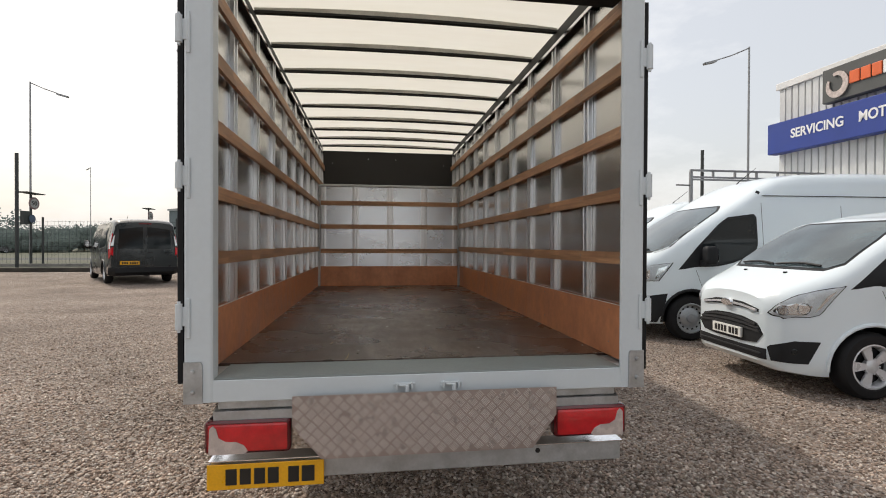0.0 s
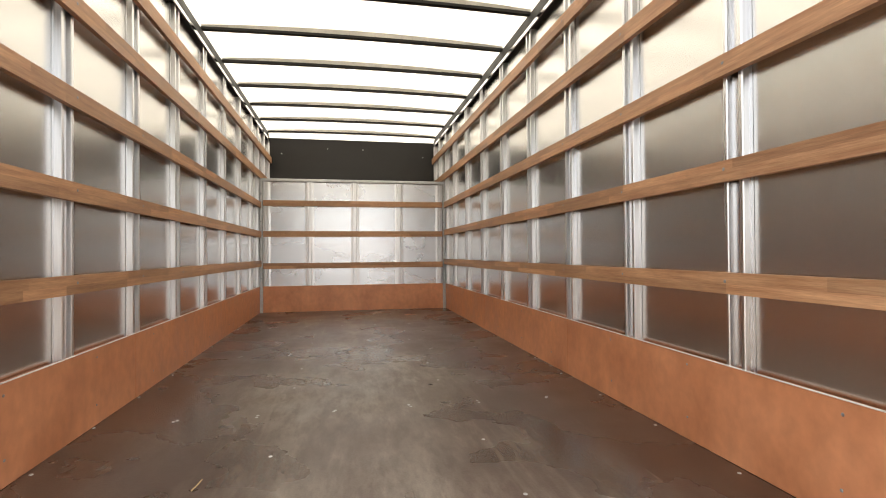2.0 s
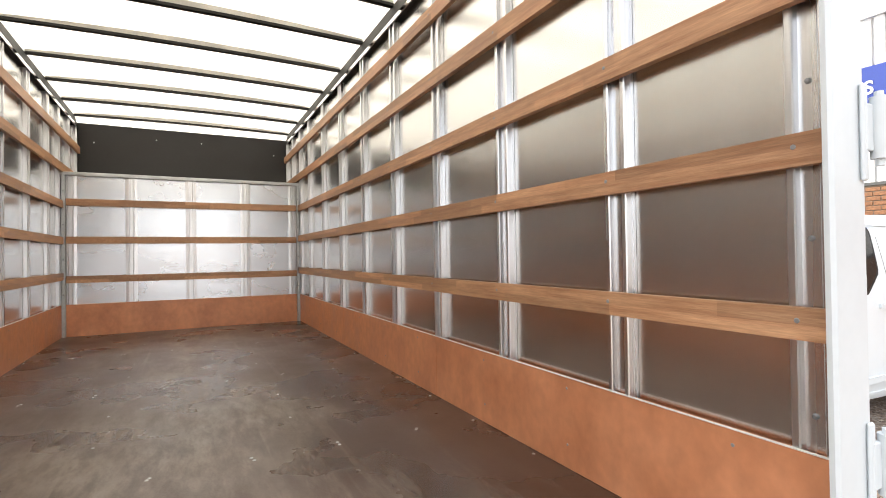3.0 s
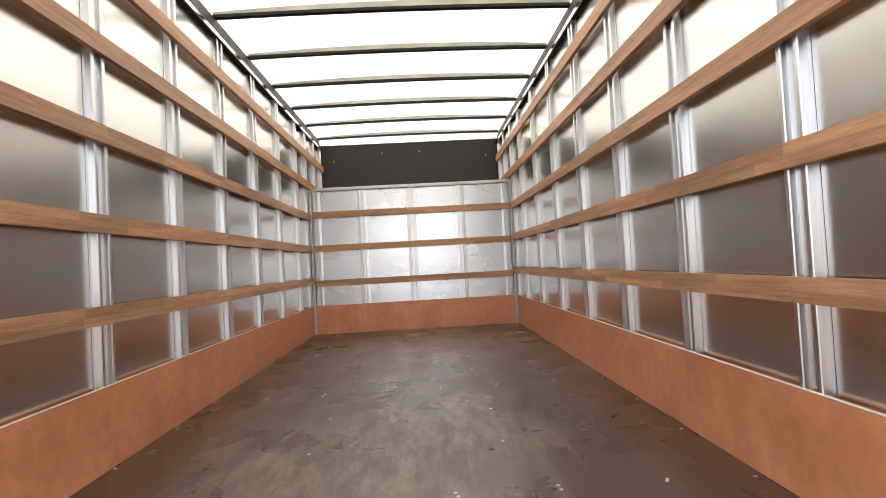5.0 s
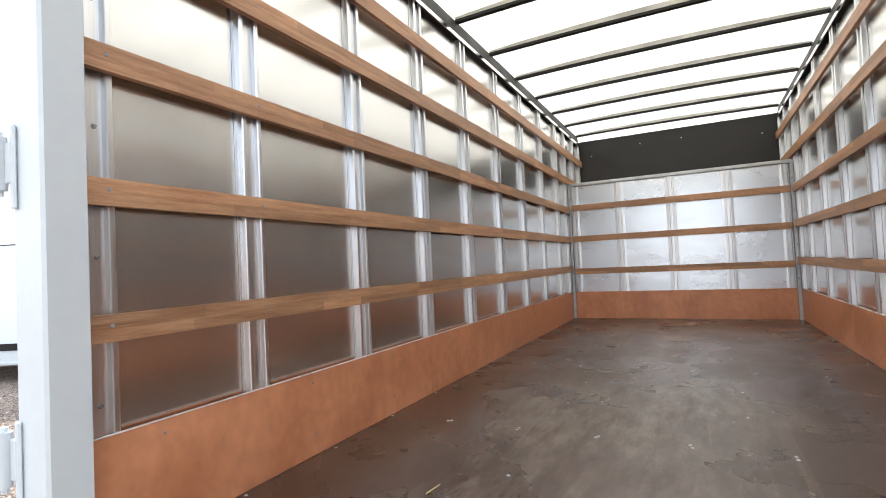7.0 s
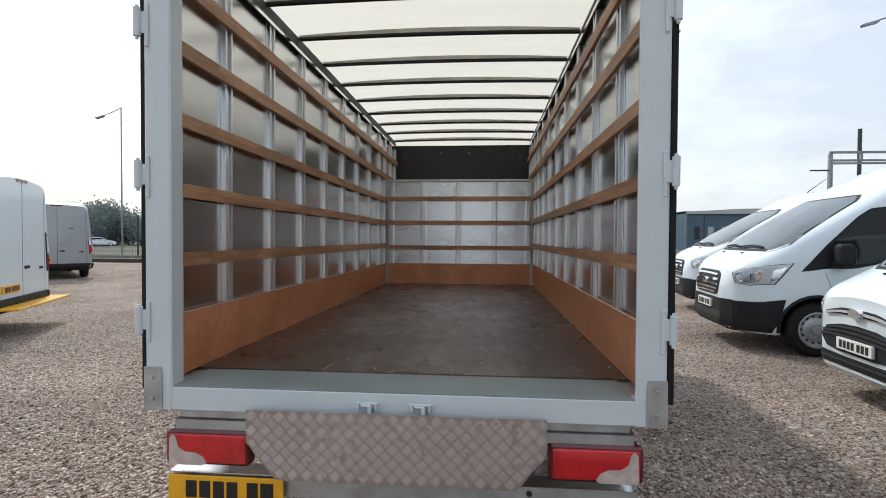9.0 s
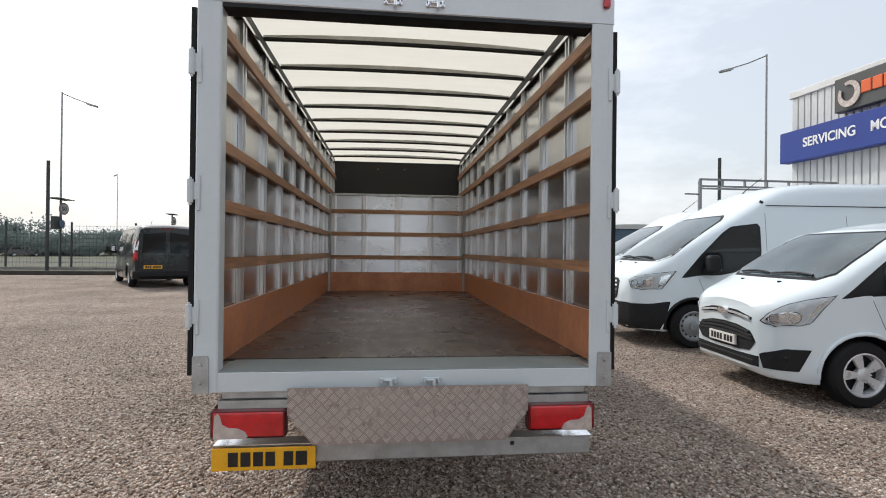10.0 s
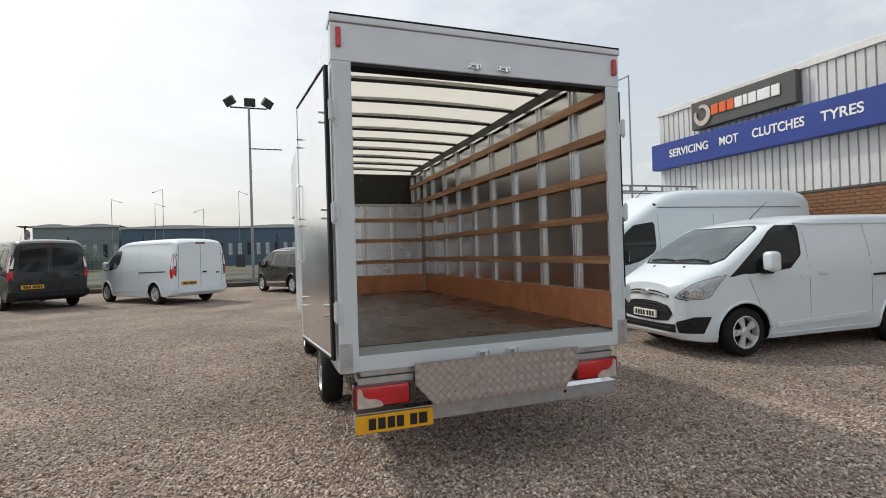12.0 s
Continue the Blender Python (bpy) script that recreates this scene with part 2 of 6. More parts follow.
def floor_material():
    """Dark phenolic plywood, dusted and rubbed in soft slanting streaks."""
    m = material("load_floor_ply", (0.070, 0.041, 0.030), 0.30, 0, 0.1, 2.2, 160, 0.06, (1, 1, 1), second=(0.050, 0.028, 0.020))
    nodes, links = m.node_tree.nodes, m.node_tree.links
    b = nodes["Principled BSDF"]
    tc = nodes.new("ShaderNodeTexCoord")

    def noise_value(turn, scale, size, detail, rough, lo, hi, top):
        mq, nq, rq = nodes.new("ShaderNodeMapping"), nodes.new("ShaderNodeTexNoise"), nodes.new("ShaderNodeMapRange")
        mq.inputs["Rotation"].default_value, mq.inputs["Scale"].default_value = (0, 0, radians(turn)), (*scale, 1.0)
        nq.inputs["Scale"].default_value, nq.inputs["Detail"].default_value = size, detail
        nq.inputs["Roughness"].default_value = rough
        rq.interpolation_type = "SMOOTHSTEP"
        rq.inputs["From Min"].default_value, rq.inputs["From Max"].default_value, rq.inputs["To Max"].default_value = lo, hi, top
        links.new(tc.outputs["Object"], mq.inputs["Vector"])
        links.new(mq.outputs["Vector"], nq.inputs["Vector"])
        links.new(nq.outputs["Fac"], rq.inputs["Value"])
        return rq.outputs["Result"]

    def join(a, c, how):
        q = nodes.new("ShaderNodeMath")
        q.operation, q.use_clamp = how, True
        links.new(a, q.inputs[0])
        links.new(c, q.inputs[1])
        return q.outputs["Value"]

    # broad dusty patches, broken by soft smears, with a few thin drag marks
    dust = join(noise_value(-20, (1.0, 0.6), 1.3, 5, 0.55, 0.36, 0.66, 0.85), noise_value(-35, (1.0, 0.32), 11.0, 9, 0.72, 0.34, 0.68, 1.0), "MULTIPLY")
    dust = join(dust, noise_value(28, (1.0, 0.22), 12.0, 7, 0.7, 0.50, 0.74, 0.40), "ADD")
    for turn, size in ((-4, 9.0), (21, 7.0), (-33, 6.5)):
        dust = join(dust, noise_value(turn, (size, 0.22), 2.4, 2, 0.5, 0.66, 0.78, 0.30), "ADD")
    # the dust thins out towards both sides of the floor
    xyz, side, dust_fade = nodes.new("ShaderNodeSeparateXYZ"), nodes.new("ShaderNodeMath"), nodes.new("ShaderNodeMapRange")
    side.operation = "ABSOLUTE"
    dust_fade.inputs["From Min"].default_value, dust_fade.inputs["From Max"].default_value = 0.45, 0.95
    dust_fade.inputs["To Min"].default_value, dust_fade.inputs["To Max"].default_value = 1.0, 0.15
    links.new(tc.outputs["Object"], xyz.inputs["Vector"])
    links.new(xyz.outputs["X"], side.inputs[0])
    links.new(side.outputs["Value"], dust_fade.inputs["Value"])
    total = join(dust, dust_fade.outputs["Result"], "MULTIPLY")
    mix = nodes.new("ShaderNodeMix")
    mix.data_type = "RGBA"
    mix.inputs[7].default_value = (0.22, 0.185, 0.15, 1)
    links.new(total, mix.inputs[0])
    links.new(b.inputs["Base Color"].links[0].from_socket, mix.inputs[6])
    links.new(mix.outputs[2], b.inputs["Base Color"])
    return m


def gravel_material(name, stones):
    m = bpy.data.materials.new(name)
    m.use_nodes = True
    nodes, links = m.node_tree.nodes, m.node_tree.links
    b = nodes["Principled BSDF"]
    b.inputs["Roughness"].default_value = 0.88
    b.inputs["Specular IOR Level"].default_value = 0.25
    tc = nodes.new("ShaderNodeTexCoord")
    ramp = nodes.new("ShaderNodeValToRGB")
    e = ramp.color_ramp.elements
    e[0].position, e[0].color = 0.0, (0.13, 0.095, 0.075, 1)
    e[1].position, e[1].color = 1.0, (0.76, 0.66, 0.57, 1)
    for p, c in ((0.25, (0.33, 0.245, 0.195, 1)), (0.5, (0.50, 0.385, 0.305, 1)), (0.75, (0.45, 0.39, 0.345, 1))):
        e.new(p).color = c
    big = nodes.new("ShaderNodeTexNoise")
    big.inputs["Scale"].default_value, big.inputs["Detail"].default_value = 0.55, 6.0
    links.new(tc.outputs["Object"], big.inputs["Vector"])
    hsv = nodes.new("ShaderNodeHueSaturation")
    mr = nodes.new("ShaderNodeMapRange")
    mr.inputs["From Min"].default_value, mr.inputs["From Max"].default_value = 0.3, 0.7
    mr.inputs["To Min"].default_value, mr.inputs["To Max"].default_value = 0.70, 1.15
    links.new(big.outputs["Fac"], mr.inputs["Value"])
    mid = nodes.new("ShaderNodeTexNoise")
    mid.inputs["Scale"].default_value, mid.inputs["Detail"].default_value, mid.inputs["Roughness"].default_value = 9.0, 9.0, 0.85
    links.new(tc.outputs["Object"], mid.inputs["Vector"])
    mm = nodes.new("ShaderNodeMapRange")
    mm.inputs["From Min"].default_value, mm.inputs["From Max"].default_value = 0.3, 0.7
    # bed multiplied darker to match the shade loose stones cast on each other
    mm.inputs["To Min"].default_value, mm.inputs["To Max"].default_value = (0.70, 1.32) if stones else (0.52, 1.18)
    links.new(mid.outputs["Fac"], mm.inputs["Value"])
    both = nodes.new("ShaderNodeMath")
    both.operation = "MULTIPLY"
    links.new(mr.outputs["Result"], both.inputs[0])
    links.new(mm.outputs["Result"], both.inputs[1])
    links.new(both.outputs["Value"], hsv.inputs["Value"])
    if stones:
        geo = nodes.new("ShaderNodeNewGeometry")
        links.new(geo.outputs["Random Per Island"], ramp.inputs["Fac"])
    else:
        vor = nodes.new("ShaderNodeTexVoronoi")
        vor.inputs["Scale"].default_value = 46.0
        vor2 = nodes.new("ShaderNodeTexVoronoi")
        vor2.inputs["Scale"].default_value = 46.0
        vor2.feature = "DISTANCE_TO_EDGE"
        for v in (vor, vor2):
            links.new(tc.outputs["Object"], v.inputs["Vector"])
        sep = nodes.new("ShaderNodeSeparateColor")
        links.new(vor.outputs["Color"], sep.inputs["Color"])
        links.new(sep.outputs["Red"], ramp.inputs["Fac"])
        bp = nodes.new("ShaderNodeBump")
        bp.inputs["Strength"].default_value, bp.inputs["Distance"].default_value = 0.9, 0.02
        mrb = nodes.new("ShaderNodeMapRange")
        mrb.inputs["From Max"].default_value = 0.35
        links.new(vor2.outputs["Distance"], mrb.inputs["Value"])
        links.new(mrb.outputs["Result"], bp.inputs["Height"])
        links.new(bp.outputs["Normal"], b.inputs["Normal"])
    links.new(ramp.outputs["Color"], hsv.inputs["Color"])
    links.new(hsv.outputs["Color"], b.inputs["Base Color"])
    return m


def let_light_through(m, share):
    """Leaves pass on part of the light that falls on their far side."""
    nodes, links = m.node_tree.nodes, m.node_tree.links
    b, out = nodes["Principled BSDF"], nodes["Material Output"]
    tr, mix = nodes.new("ShaderNodeBsdfTranslucent"), nodes.new("ShaderNodeMixShader")
    mix.inputs["Fac"].default_value = share
    links.new(b.inputs["Base Color"].links[0].from_socket, tr.inputs["Color"])
    links.new(b.outputs["BSDF"], mix.inputs[1])
    links.new(tr.outputs["BSDF"], mix.inputs[2])
    links.new(mix.outputs["Shader"], out.inputs["Surface"])


# half the light let through, which also lifts the far crowns towards haze
let_light_through(M_HAZELEAF, 0.5)
let_light_through(M_ARCH, 0.45)
M_ROOFSHEET = roof_sheet_material()
M_FLOOR = floor_material()
M_GRAVEL = gravel_material("gravel_bed", False)
M_STONES = gravel_material("gravel_stones", True)
M_GRASS = material("rough_grass", (0.092, 0.096, 0.058), 0.95, 0, 0.25, 0.25, 6, 0.4, second=(0.062, 0.068, 0.042), fine_vary=0.2)
# edging colour taken down to the shade on its yard-side face
M_SHADEDSOIL = material("shaded_soil_edge", (0.07, 0.062, 0.05), 0.95, 0, 0.25, 1.5, 20, 0.4)


# ---- building blocks ----
def finish(name, bm, mat, parent=None, smooth=True, angle=32):
    me = bpy.data.meshes.new(name)
    bmesh.ops.recalc_face_normals(bm, faces=bm.faces)
    bm.to_mesh(me)
    bm.free()
    for m in mat if isinstance(mat, (list, tuple)) else [mat]:
        me.materials.append(m)
    if smooth:
        me.shade_smooth()
        me.set_sharp_from_angle(angle=radians(angle))
    ob = new(name, me)
    if parent is not None:
        ob.parent = parent
    return ob


def part(name, bm, mat, parent, label="", smooth=True):
    ob = finish(name, bm, mat, parent, smooth)
    return tagged(ob, label) if label else ob


def thing(name, m, label, category, group="", kind=""):
    ob = new(name)
    ob.matrix_world = m
    ob.empty_display_size = 0.2
    return tagged(ob, label, category, group, kind)


def box(x0, x1, y0, y1, z0, z1, bevel=0.0, bm=None, segments=1):
    bm = bm or bmesh.new()
    sub = bmesh.new()
    bmesh.ops.create_cube(sub, size=1)
    for v in sub.verts:
        v.co = Vector(((x0 + x1) / 2 + v.co.x * (x1 - x0), (y0 + y1) / 2 + v.co.y * (y1 - y0), (z0 + z1) / 2 + v.co.z * (z1 - z0)))
    if bevel:
        bmesh.ops.bevel(sub, geom=sub.edges[:], offset=bevel, segments=segments, affect="EDGES", profile=0.6)
    return merge(bm, sub)


def merge(bm, sub, m=None):
    table = {}
    for v in sub.verts:
        table[v] = bm.verts.new(m @ v.co if m else v.co)
    for f in sub.faces:
        try:
            bm.faces.new([table[v] for v in f.verts]).material_index = f.material_index
        except ValueError:
            pass
    sub.free()
    return bm


def prism(points, axis, a, b, bm=None):
    """The outline points (two coordinates each) carried from a to b along an axis. x: (y, z), y: (x, z), z: (x, y)."""
    bm = bm or bmesh.new()
    place = {"x": lambda p, t: (t, p[0], p[1]), "y": lambda p, t: (p[0], t, p[1]), "z": lambda p, t: (p[0], p[1], t)}[axis]
    lo = [bm.verts.new(place(p, a)) for p in points]
    hi = [bm.verts.new(place(p, b)) for p in points]
    n = len(points)
    for i in range(n):
        bm.faces.new((lo[i], lo[(i + 1) % n], hi[(i + 1) % n], hi[i]))
    bm.faces.new(lo[::-1])
    bm.faces.new(hi)
    return bm


def tube(points, r, bm=None, sides=10, taper=1.0):
    bm = bm or bmesh.new()
    points = [Vector(p) for p in points]
    rings = []
    for i, p in enumerate(points):
        d = (points[min(i + 1, len(points) - 1)] - points[max(i - 1, 0)]).normalized()
        q = d.to_track_quat("Z", "Y")
        k = r * (1 + (taper - 1) * i / max(1, len(points) - 1))
        rings.append([bm.verts.new(p + q @ Vector((k * math.cos(2 * math.pi * j / sides), k * math.sin(2 * math.pi * j / sides), 0))) for j in range(sides)])
    for a, b in zip(rings, rings[1:]):
        for j in range(sides):
            bm.faces.new((a[j], a[(j + 1) % sides], b[(j + 1) % sides], b[j]))
    bm.faces.new(rings[0][::-1])
    bm.faces.new(rings[-1])
    return bm


def lathe(profile, axis_m, sides=32, bm=None):
    """Turns (radius, along) pairs round the local z axis of axis_m."""
    bm = bm or bmesh.new()
    rings = []
    for r, h in profile:
        if r < 1e-6:
            rings.append([bm.verts.new(axis_m @ Vector((0, 0, h)))])
        else:
            rings.append([bm.verts.new(axis_m @ Vector((r * math.cos(2 * math.pi * j / sides), r * math.sin(2 * math.pi * j / sides), h))) for j in range(sides)])
    for a, b in zip(rings, rings[1:]):
        for j in range(sides):
            k = (j + 1) % sides
            if len(a) == 1 and len(b) > 1:
                bm.faces.new((a[0], b[k], b[j]))
            elif len(b) == 1 and len(a) > 1:
                bm.faces.new((a[j], a[k], b[0]))
            elif len(a) > 1:
                bm.faces.new((a[j], a[k], b[k], b[j]))
    return bm


def text_mesh(name, text, width, height, mat, m, parent=None, depth=0.012, heavy=0.0):
    """Raised letters fitted to a width and a height, from the built-in font."""
    cu = bpy.data.curves.new(name, "FONT")
    cu.body, cu.extrude, cu.offset = text, 0.02, heavy
    tmp = new(name + "_outline", cu)
    me = bpy.data.meshes.new_from_object(tmp.evaluated_get(bpy.context.evaluated_depsgraph_get()))
    bpy.data.objects.remove(tmp)
    co = np.empty(len(me.vertices) * 3)
    me.vertices.foreach_get("co", co)
    co = co.reshape(-1, 3)
    lo, hi = co.min(0), co.max(0)
    for i, size in ((0, width), (1, height), (2, depth)):
        co[:, i] = (co[:, i] - lo[i]) / (hi[i] - lo[i]) * size
    me.vertices.foreach_set("co", co.ravel())
    me.transform(m)
    me.name = name
    me.materials.append(mat)
    ob = new(name, me)
    if parent is not None:
        ob.parent = parent
    return ob


# ---- box truck ----
FLOOR_Z = 0.720
KICK, BAT, POST_FACE, PANEL = 1.095, 1.074, 1.099, 1.127  # half widths of the lining
TRUCK_AT = pose(0, 0, 0.245) @ Matrix.Scale(0.96, 4)
truck = thing("box_truck", TRUCK_AT, "white box truck with aluminium-lined load bay and open rear doors", "truck")

# floor and sill
part("load_floor", box(-1.14, 1.14, 0.301, 5.348, 0.66, FLOOR_Z), M_FLOOR, truck, "dark scuffed brown plywood load floor")
part("rear_sill", box(-1.085, 1.085, 0.0, 0.10, 0.598, 0.7055, 0.004), M_FRAME, truck, "pale painted steel rear sill")
part("sill_strip", box(-1.0415, 1.0415, 0.004, 0.300, 0.7057, 0.7135, 0.002), M_SILL, truck, "grey metal threshold strip")
part("sill_support", box(-1.12, 1.12, 0.101, 0.300, 0.66, 0.7055), M_GALV, truck)
part("underfloor", box(-1.12, 1.12, 0.10, 5.348, 0.60, 0.655), M_GALV, truck)

# rear frame: jambs, header, roof cap
for s in (-1, 1):
    deep = 0.085 if s < 0 else 0.010
    outline = [(s * 1.043, 0.0), (s * 1.052, -0.006), (s * 1.162, -0.006), (s * 1.174, 0.006), (s * 1.174, 0.11), (s * 1.150, 0.11), (s * 1.150, deep), (s * 1.043, deep)]
    part("door_jamb", prism(outline, "z", 0.60 if s > 0 else 0.602, 2.72), M_FRAME, truck, "pale painted steel door jamb")
part("rear_header", box(-1.178, 1.178, -0.004, 0.12, 2.721, 2.985, 0.006), M_HEADER, truck, "brushed grey header panel")
part("header_lip", box(-1.05, 1.05, 0.0, 0.12, 2.697, 2.7195), M_PLASTIC, truck)
part("roof_cap", box(-1.186, 1.186, -0.018, 0.16, 2.986, 3.034, 0.010, segments=2), M_HEADER, truck)
part("roof_seal", tube([(-1.18, -0.012, 3.038), (0, -0.012, 3.040), (1.18, -0.012, 3.038)], 0.008), M_RUBBER, truck)

# corner brackets with bolts
for s in (-1, 1):
    br = part("corner_bracket", prism([(s * 1.086, 0.60), (s * 1.172, 0.60), (s * 1.172, 0.80), (s * 1.096, 0.80), (s * 1.088, 0.785)], "y", -0.016, -0.0065), M_GALV, truck, "galvanised corner bracket")
    for z in (0.655, 0.755):
        part("bolt", lathe([(0, 0.012), (0.008, 0.010), (0.011, 0.004), (0.011, 0)], pose(s * 1.13, -0.016, z, 90), 10), M_GALV, br)

# marker lamps on the header
for s in (-1, 1):
    part("marker_lamp", box(s * 1.125 - 0.019, s * 1.125 + 0.019, -0.028, -0.0045, 2.815, 2.945, 0.008, segments=2), M_RED, truck, "red marker lamp")


def latch(x, y, z):
    bm = bmesh.new()
    box(x - 0.055, x + 0.055, y - 0.008, y, z - 0.014, z + 0.014, 0.003, bm)
    for dx in (-0.044, 0.034):
        box(x + dx, x + dx + 0.010, y - 0.028, y - 0.007, z - 0.016, z + 0.020, 0.003, bm)
        lathe([(0, 0.004), (0.005, 0.003), (0.006, 0)], pose(x + dx * 1.16 + 0.004, y - 0.008, z - 0.008, 90), 10, bm)
    box(x - 0.030, x + 0.022, y - 0.026, y - 0.007, z - 0.002, z + 0.010, 0.004, bm)
    box(x + 0.004, x + 0.022, y - 0.034, y - 0.006, z - 0.030, z + 0.010, 0.004, bm)
    tube([(x - 0.05, y - 0.016, z + 0.012), (x + 0.05, y - 0.016, z + 0.012)], 0.006, bm, 8)
    return part("latch_keeper", bm, M_CHROME if z > 1 else M_FRAME, truck, "small metal latch keeper")


for x in (-0.122, 0.118):
    latch(x, -0.004, 2.772)
    latch(x, -0.001, 0.652)


# rear doors swung right round against the sides
def rear_door(s):
    d = part("rear_door", bmesh.new(), M_DOOR, truck, "open aluminium rear door folded back along the body side")
    d.matrix_local = pose(s * 1.207, 0.072, 0, 0, 0, s * -6.5)
    bm = box(-0.011, 0.011, 0.0, 1.05, 0.70, 2.69, 0.003)
    bm.to_mesh(d.data)
    bm.free()
    seal = prism([(-0.013, -0.035), (0.011, -0.035), (0.015, -0.02), (0.013, 0.012), (-0.013, 0.012)], "z", 0.685, 2.70)
    part("rubber_seal", seal, M_RUBBER, d, "black rubber door seal")
    for z0, z1 in ((0.686, 0.70), (2.69, 2.702)):
        part("edge_seal", box(-0.018, 0.018, 0.0, 1.05, z0, z1), M_RUBBER, d)
    part("edge_trim", box(-0.015, 0.015, 1.0505, 1.066, 0.70, 2.69, 0.003), M_FRAME, d, "pale aluminium edge trim")
    part("edge_trim", box(-0.015, 0.015, 0.013, 1.05, 0.7005, 0.718, 0.003), M_FRAME, d)
    part("lock_rod", tube([(s * 0.012, 1.03, 1.35), (s * 0.04, 1.03, 1.37), (s * 0.04, 1.03, 2.0), (s * 0.012, 1.03, 2.02)], 0.008, None, 8), M_CHROME, d, "thin bright locking rod")
    for z in (2.40, 2.33, 1.72, 1.66, 1.05, 0.98):
        for y in (0.07, 0.95):
            part("bolt", lathe([(0, 0.030), (0.006, 0.028), (0.008, 0.02), (0.008, 0)], pose(s * 0.013, y, z, 0, s * 90, 0), 8), M_GALV, d)
    return d


for s in (-1, 1):
    rear_door(s)
    for z0, z1 in ((2.305, 2.448), (1.616, 1.755), (0.948, 1.085)):
        bm = bmesh.new()
        zc = (z0 + z1) / 2
        tube([(s * 1.190, -0.022, z0 + 0.01), (s * 1.190, -0.022, z1 - 0.005)], 0.016, bm, 12)
        tube([(s * 1.190, -0.022, z0 - 0.004), (s * 1.190, -0.022, z1 + 0.006)], 0.008, bm, 10)
        box(min(s * 1.15, s * 1.190), max(s * 1.15, s * 1.190), -0.018, -0.008, z0 + 0.025, z1 - 0.02, 0.002, bm)
        box(s * 1.152 - 0.010, s * 1.152 + 0.010, -0.016, -0.0065, z0 - 0.035, z1 + 0.02, 0.004, bm)
        part("hinge", bm, M_FRAME, truck, "white painted steel hinge")

# outer skin
for s in (-1, 1):
    a, b = sorted((s * 1.150, s * 1.170))
    part("outer_side", box(a, b, 0.111, 5.348, 0.62, 3.0), M_WHITE, truck, "white outer side panel")
    part("luton_side", box(a, b, 5.349, 6.20, 2.10, 3.0), M_WHITE, truck)
    part("lower_rail", box(*sorted((s * 1.12, s * 1.172)), 0.115, 5.348, 0.585, 0.6195), M_GALV, truck)

# inner side walls: panels between posts, posts, kick boards, battens
POSTS = {-1: [0.140] + [0.635 + 0.6023 * k for k in range(8)] + [5.27, 5.70, 6.08],
         1: [0.066] + [0.587 + 0.6025 * k for k in range(8)] + [5.27, 5.70, 6.08]}
START = {-1: 0.092, 1: 0.013}
BATTENS = {-1: (1.292, 1.630, 1.971, 2.317, 2.640), 1: (1.295, 1.653, 1.994, 2.345, 2.682)}


def post_outline(s, y, half=0.041):
    """A pressed section: flat feet, two narrow square ribs and a sunk channel between them."""
    x0, xf, mid = s * (PANEL - 0.001), s * POST_FACE, s * (PANEL - 0.010)
    foot = x0 - s * 0.002
    return [(x0, y - half - 0.012), (foot, y - half - 0.012), (foot, y - half - 0.002), (xf + s * 0.003, y - half), (xf, y - half + 0.003),
            (xf, y - half + 0.015), (xf + s * 0.003, y - half + 0.018), (mid, y - half + 0.020), (mid, y + half - 0.020), (xf + s * 0.003, y + half - 0.018),
            (xf, y + half - 0.015), (xf, y + half - 0.003), (xf + s * 0.003, y + half), (foot, y + half + 0.002), (foot, y + half + 0.012), (x0, y + half + 0.012)]


for s in (-1, 1):
    edges = [START[s]] + POSTS[s][1:-3] + [5.348]
    for y0, y1 in zip(edges, edges[1:]):
        part("side_panel", box(*sorted((s * PANEL, s * (PANEL + 0.006))), y0 + 0.0005, y1 - 0.0005, 0.715, 2.890), M_ALU, truck)
    part("side_panel", box(*sorted((s * PANEL, s * (PANEL + 0.006))), 5.349, 6.14, 2.20, 2.890), M_ALU, truck)
    for i, y in enumerate(POSTS[s]):
        z0 = 0.73 if y < 5.3 else 2.2
        post = part("wall_post", prism(post_outline(s, y), "z", z0, 2.888), M_POST, truck)
        if i == 0:
            for z in (1.10, 1.47, 1.80, 2.13, 2.45):
                part("bolt", lathe([(0, 0.007), (0.005, 0.006), (0.007, 0)], pose(s * (PANEL - 0.010), y + 0.002, z, 0, -s * 90, 0), 10), M_STEEL, post)
    joints = (START[s], 1.81, 3.52, 5.312)
    for y0, y1 in zip(joints, joints[1:]):
        kb = part("kick_board", box(*sorted((s * KICK, s * (KICK + 0.018))), y0 + 0.001, y1 - 0.001, 0.7205, 1.026, 0.0015), M_PLY, truck, "orange-brown plywood kick board")
        for y in np.arange(y0 + 0.22, y1 - 0.1, 0.55):
            for z in (0.80, 0.99):
                part("screw", lathe([(0, 0.002), (0.004, 0.0015), (0.005, 0)], pose(s * KICK, y + 0.03 * math.sin(9 * y + z), z, 0, -s * 90, 0), 8), M_STEEL, kb)
    part("kick_trim", box(*sorted((s * (KICK - 0.002), s * (KICK + 0.006))), START[s], 5.312, 1.0263, 1.0288), M_LITEDGE, truck, "trim strip coloured pale for the light on its top edge")
    part("kick_ledge", box(*sorted((s * (KICK + 0.0185), s * (PANEL - 0.0015))), START[s], 5.312, 0.99, 1.018), M_PLY, truck)
    part("corner_channel", box(*sorted((s * 1.062, s * 1.094)), 5.283, 5.312, 0.721, 2.250, 0.003), M_GALV, truck)


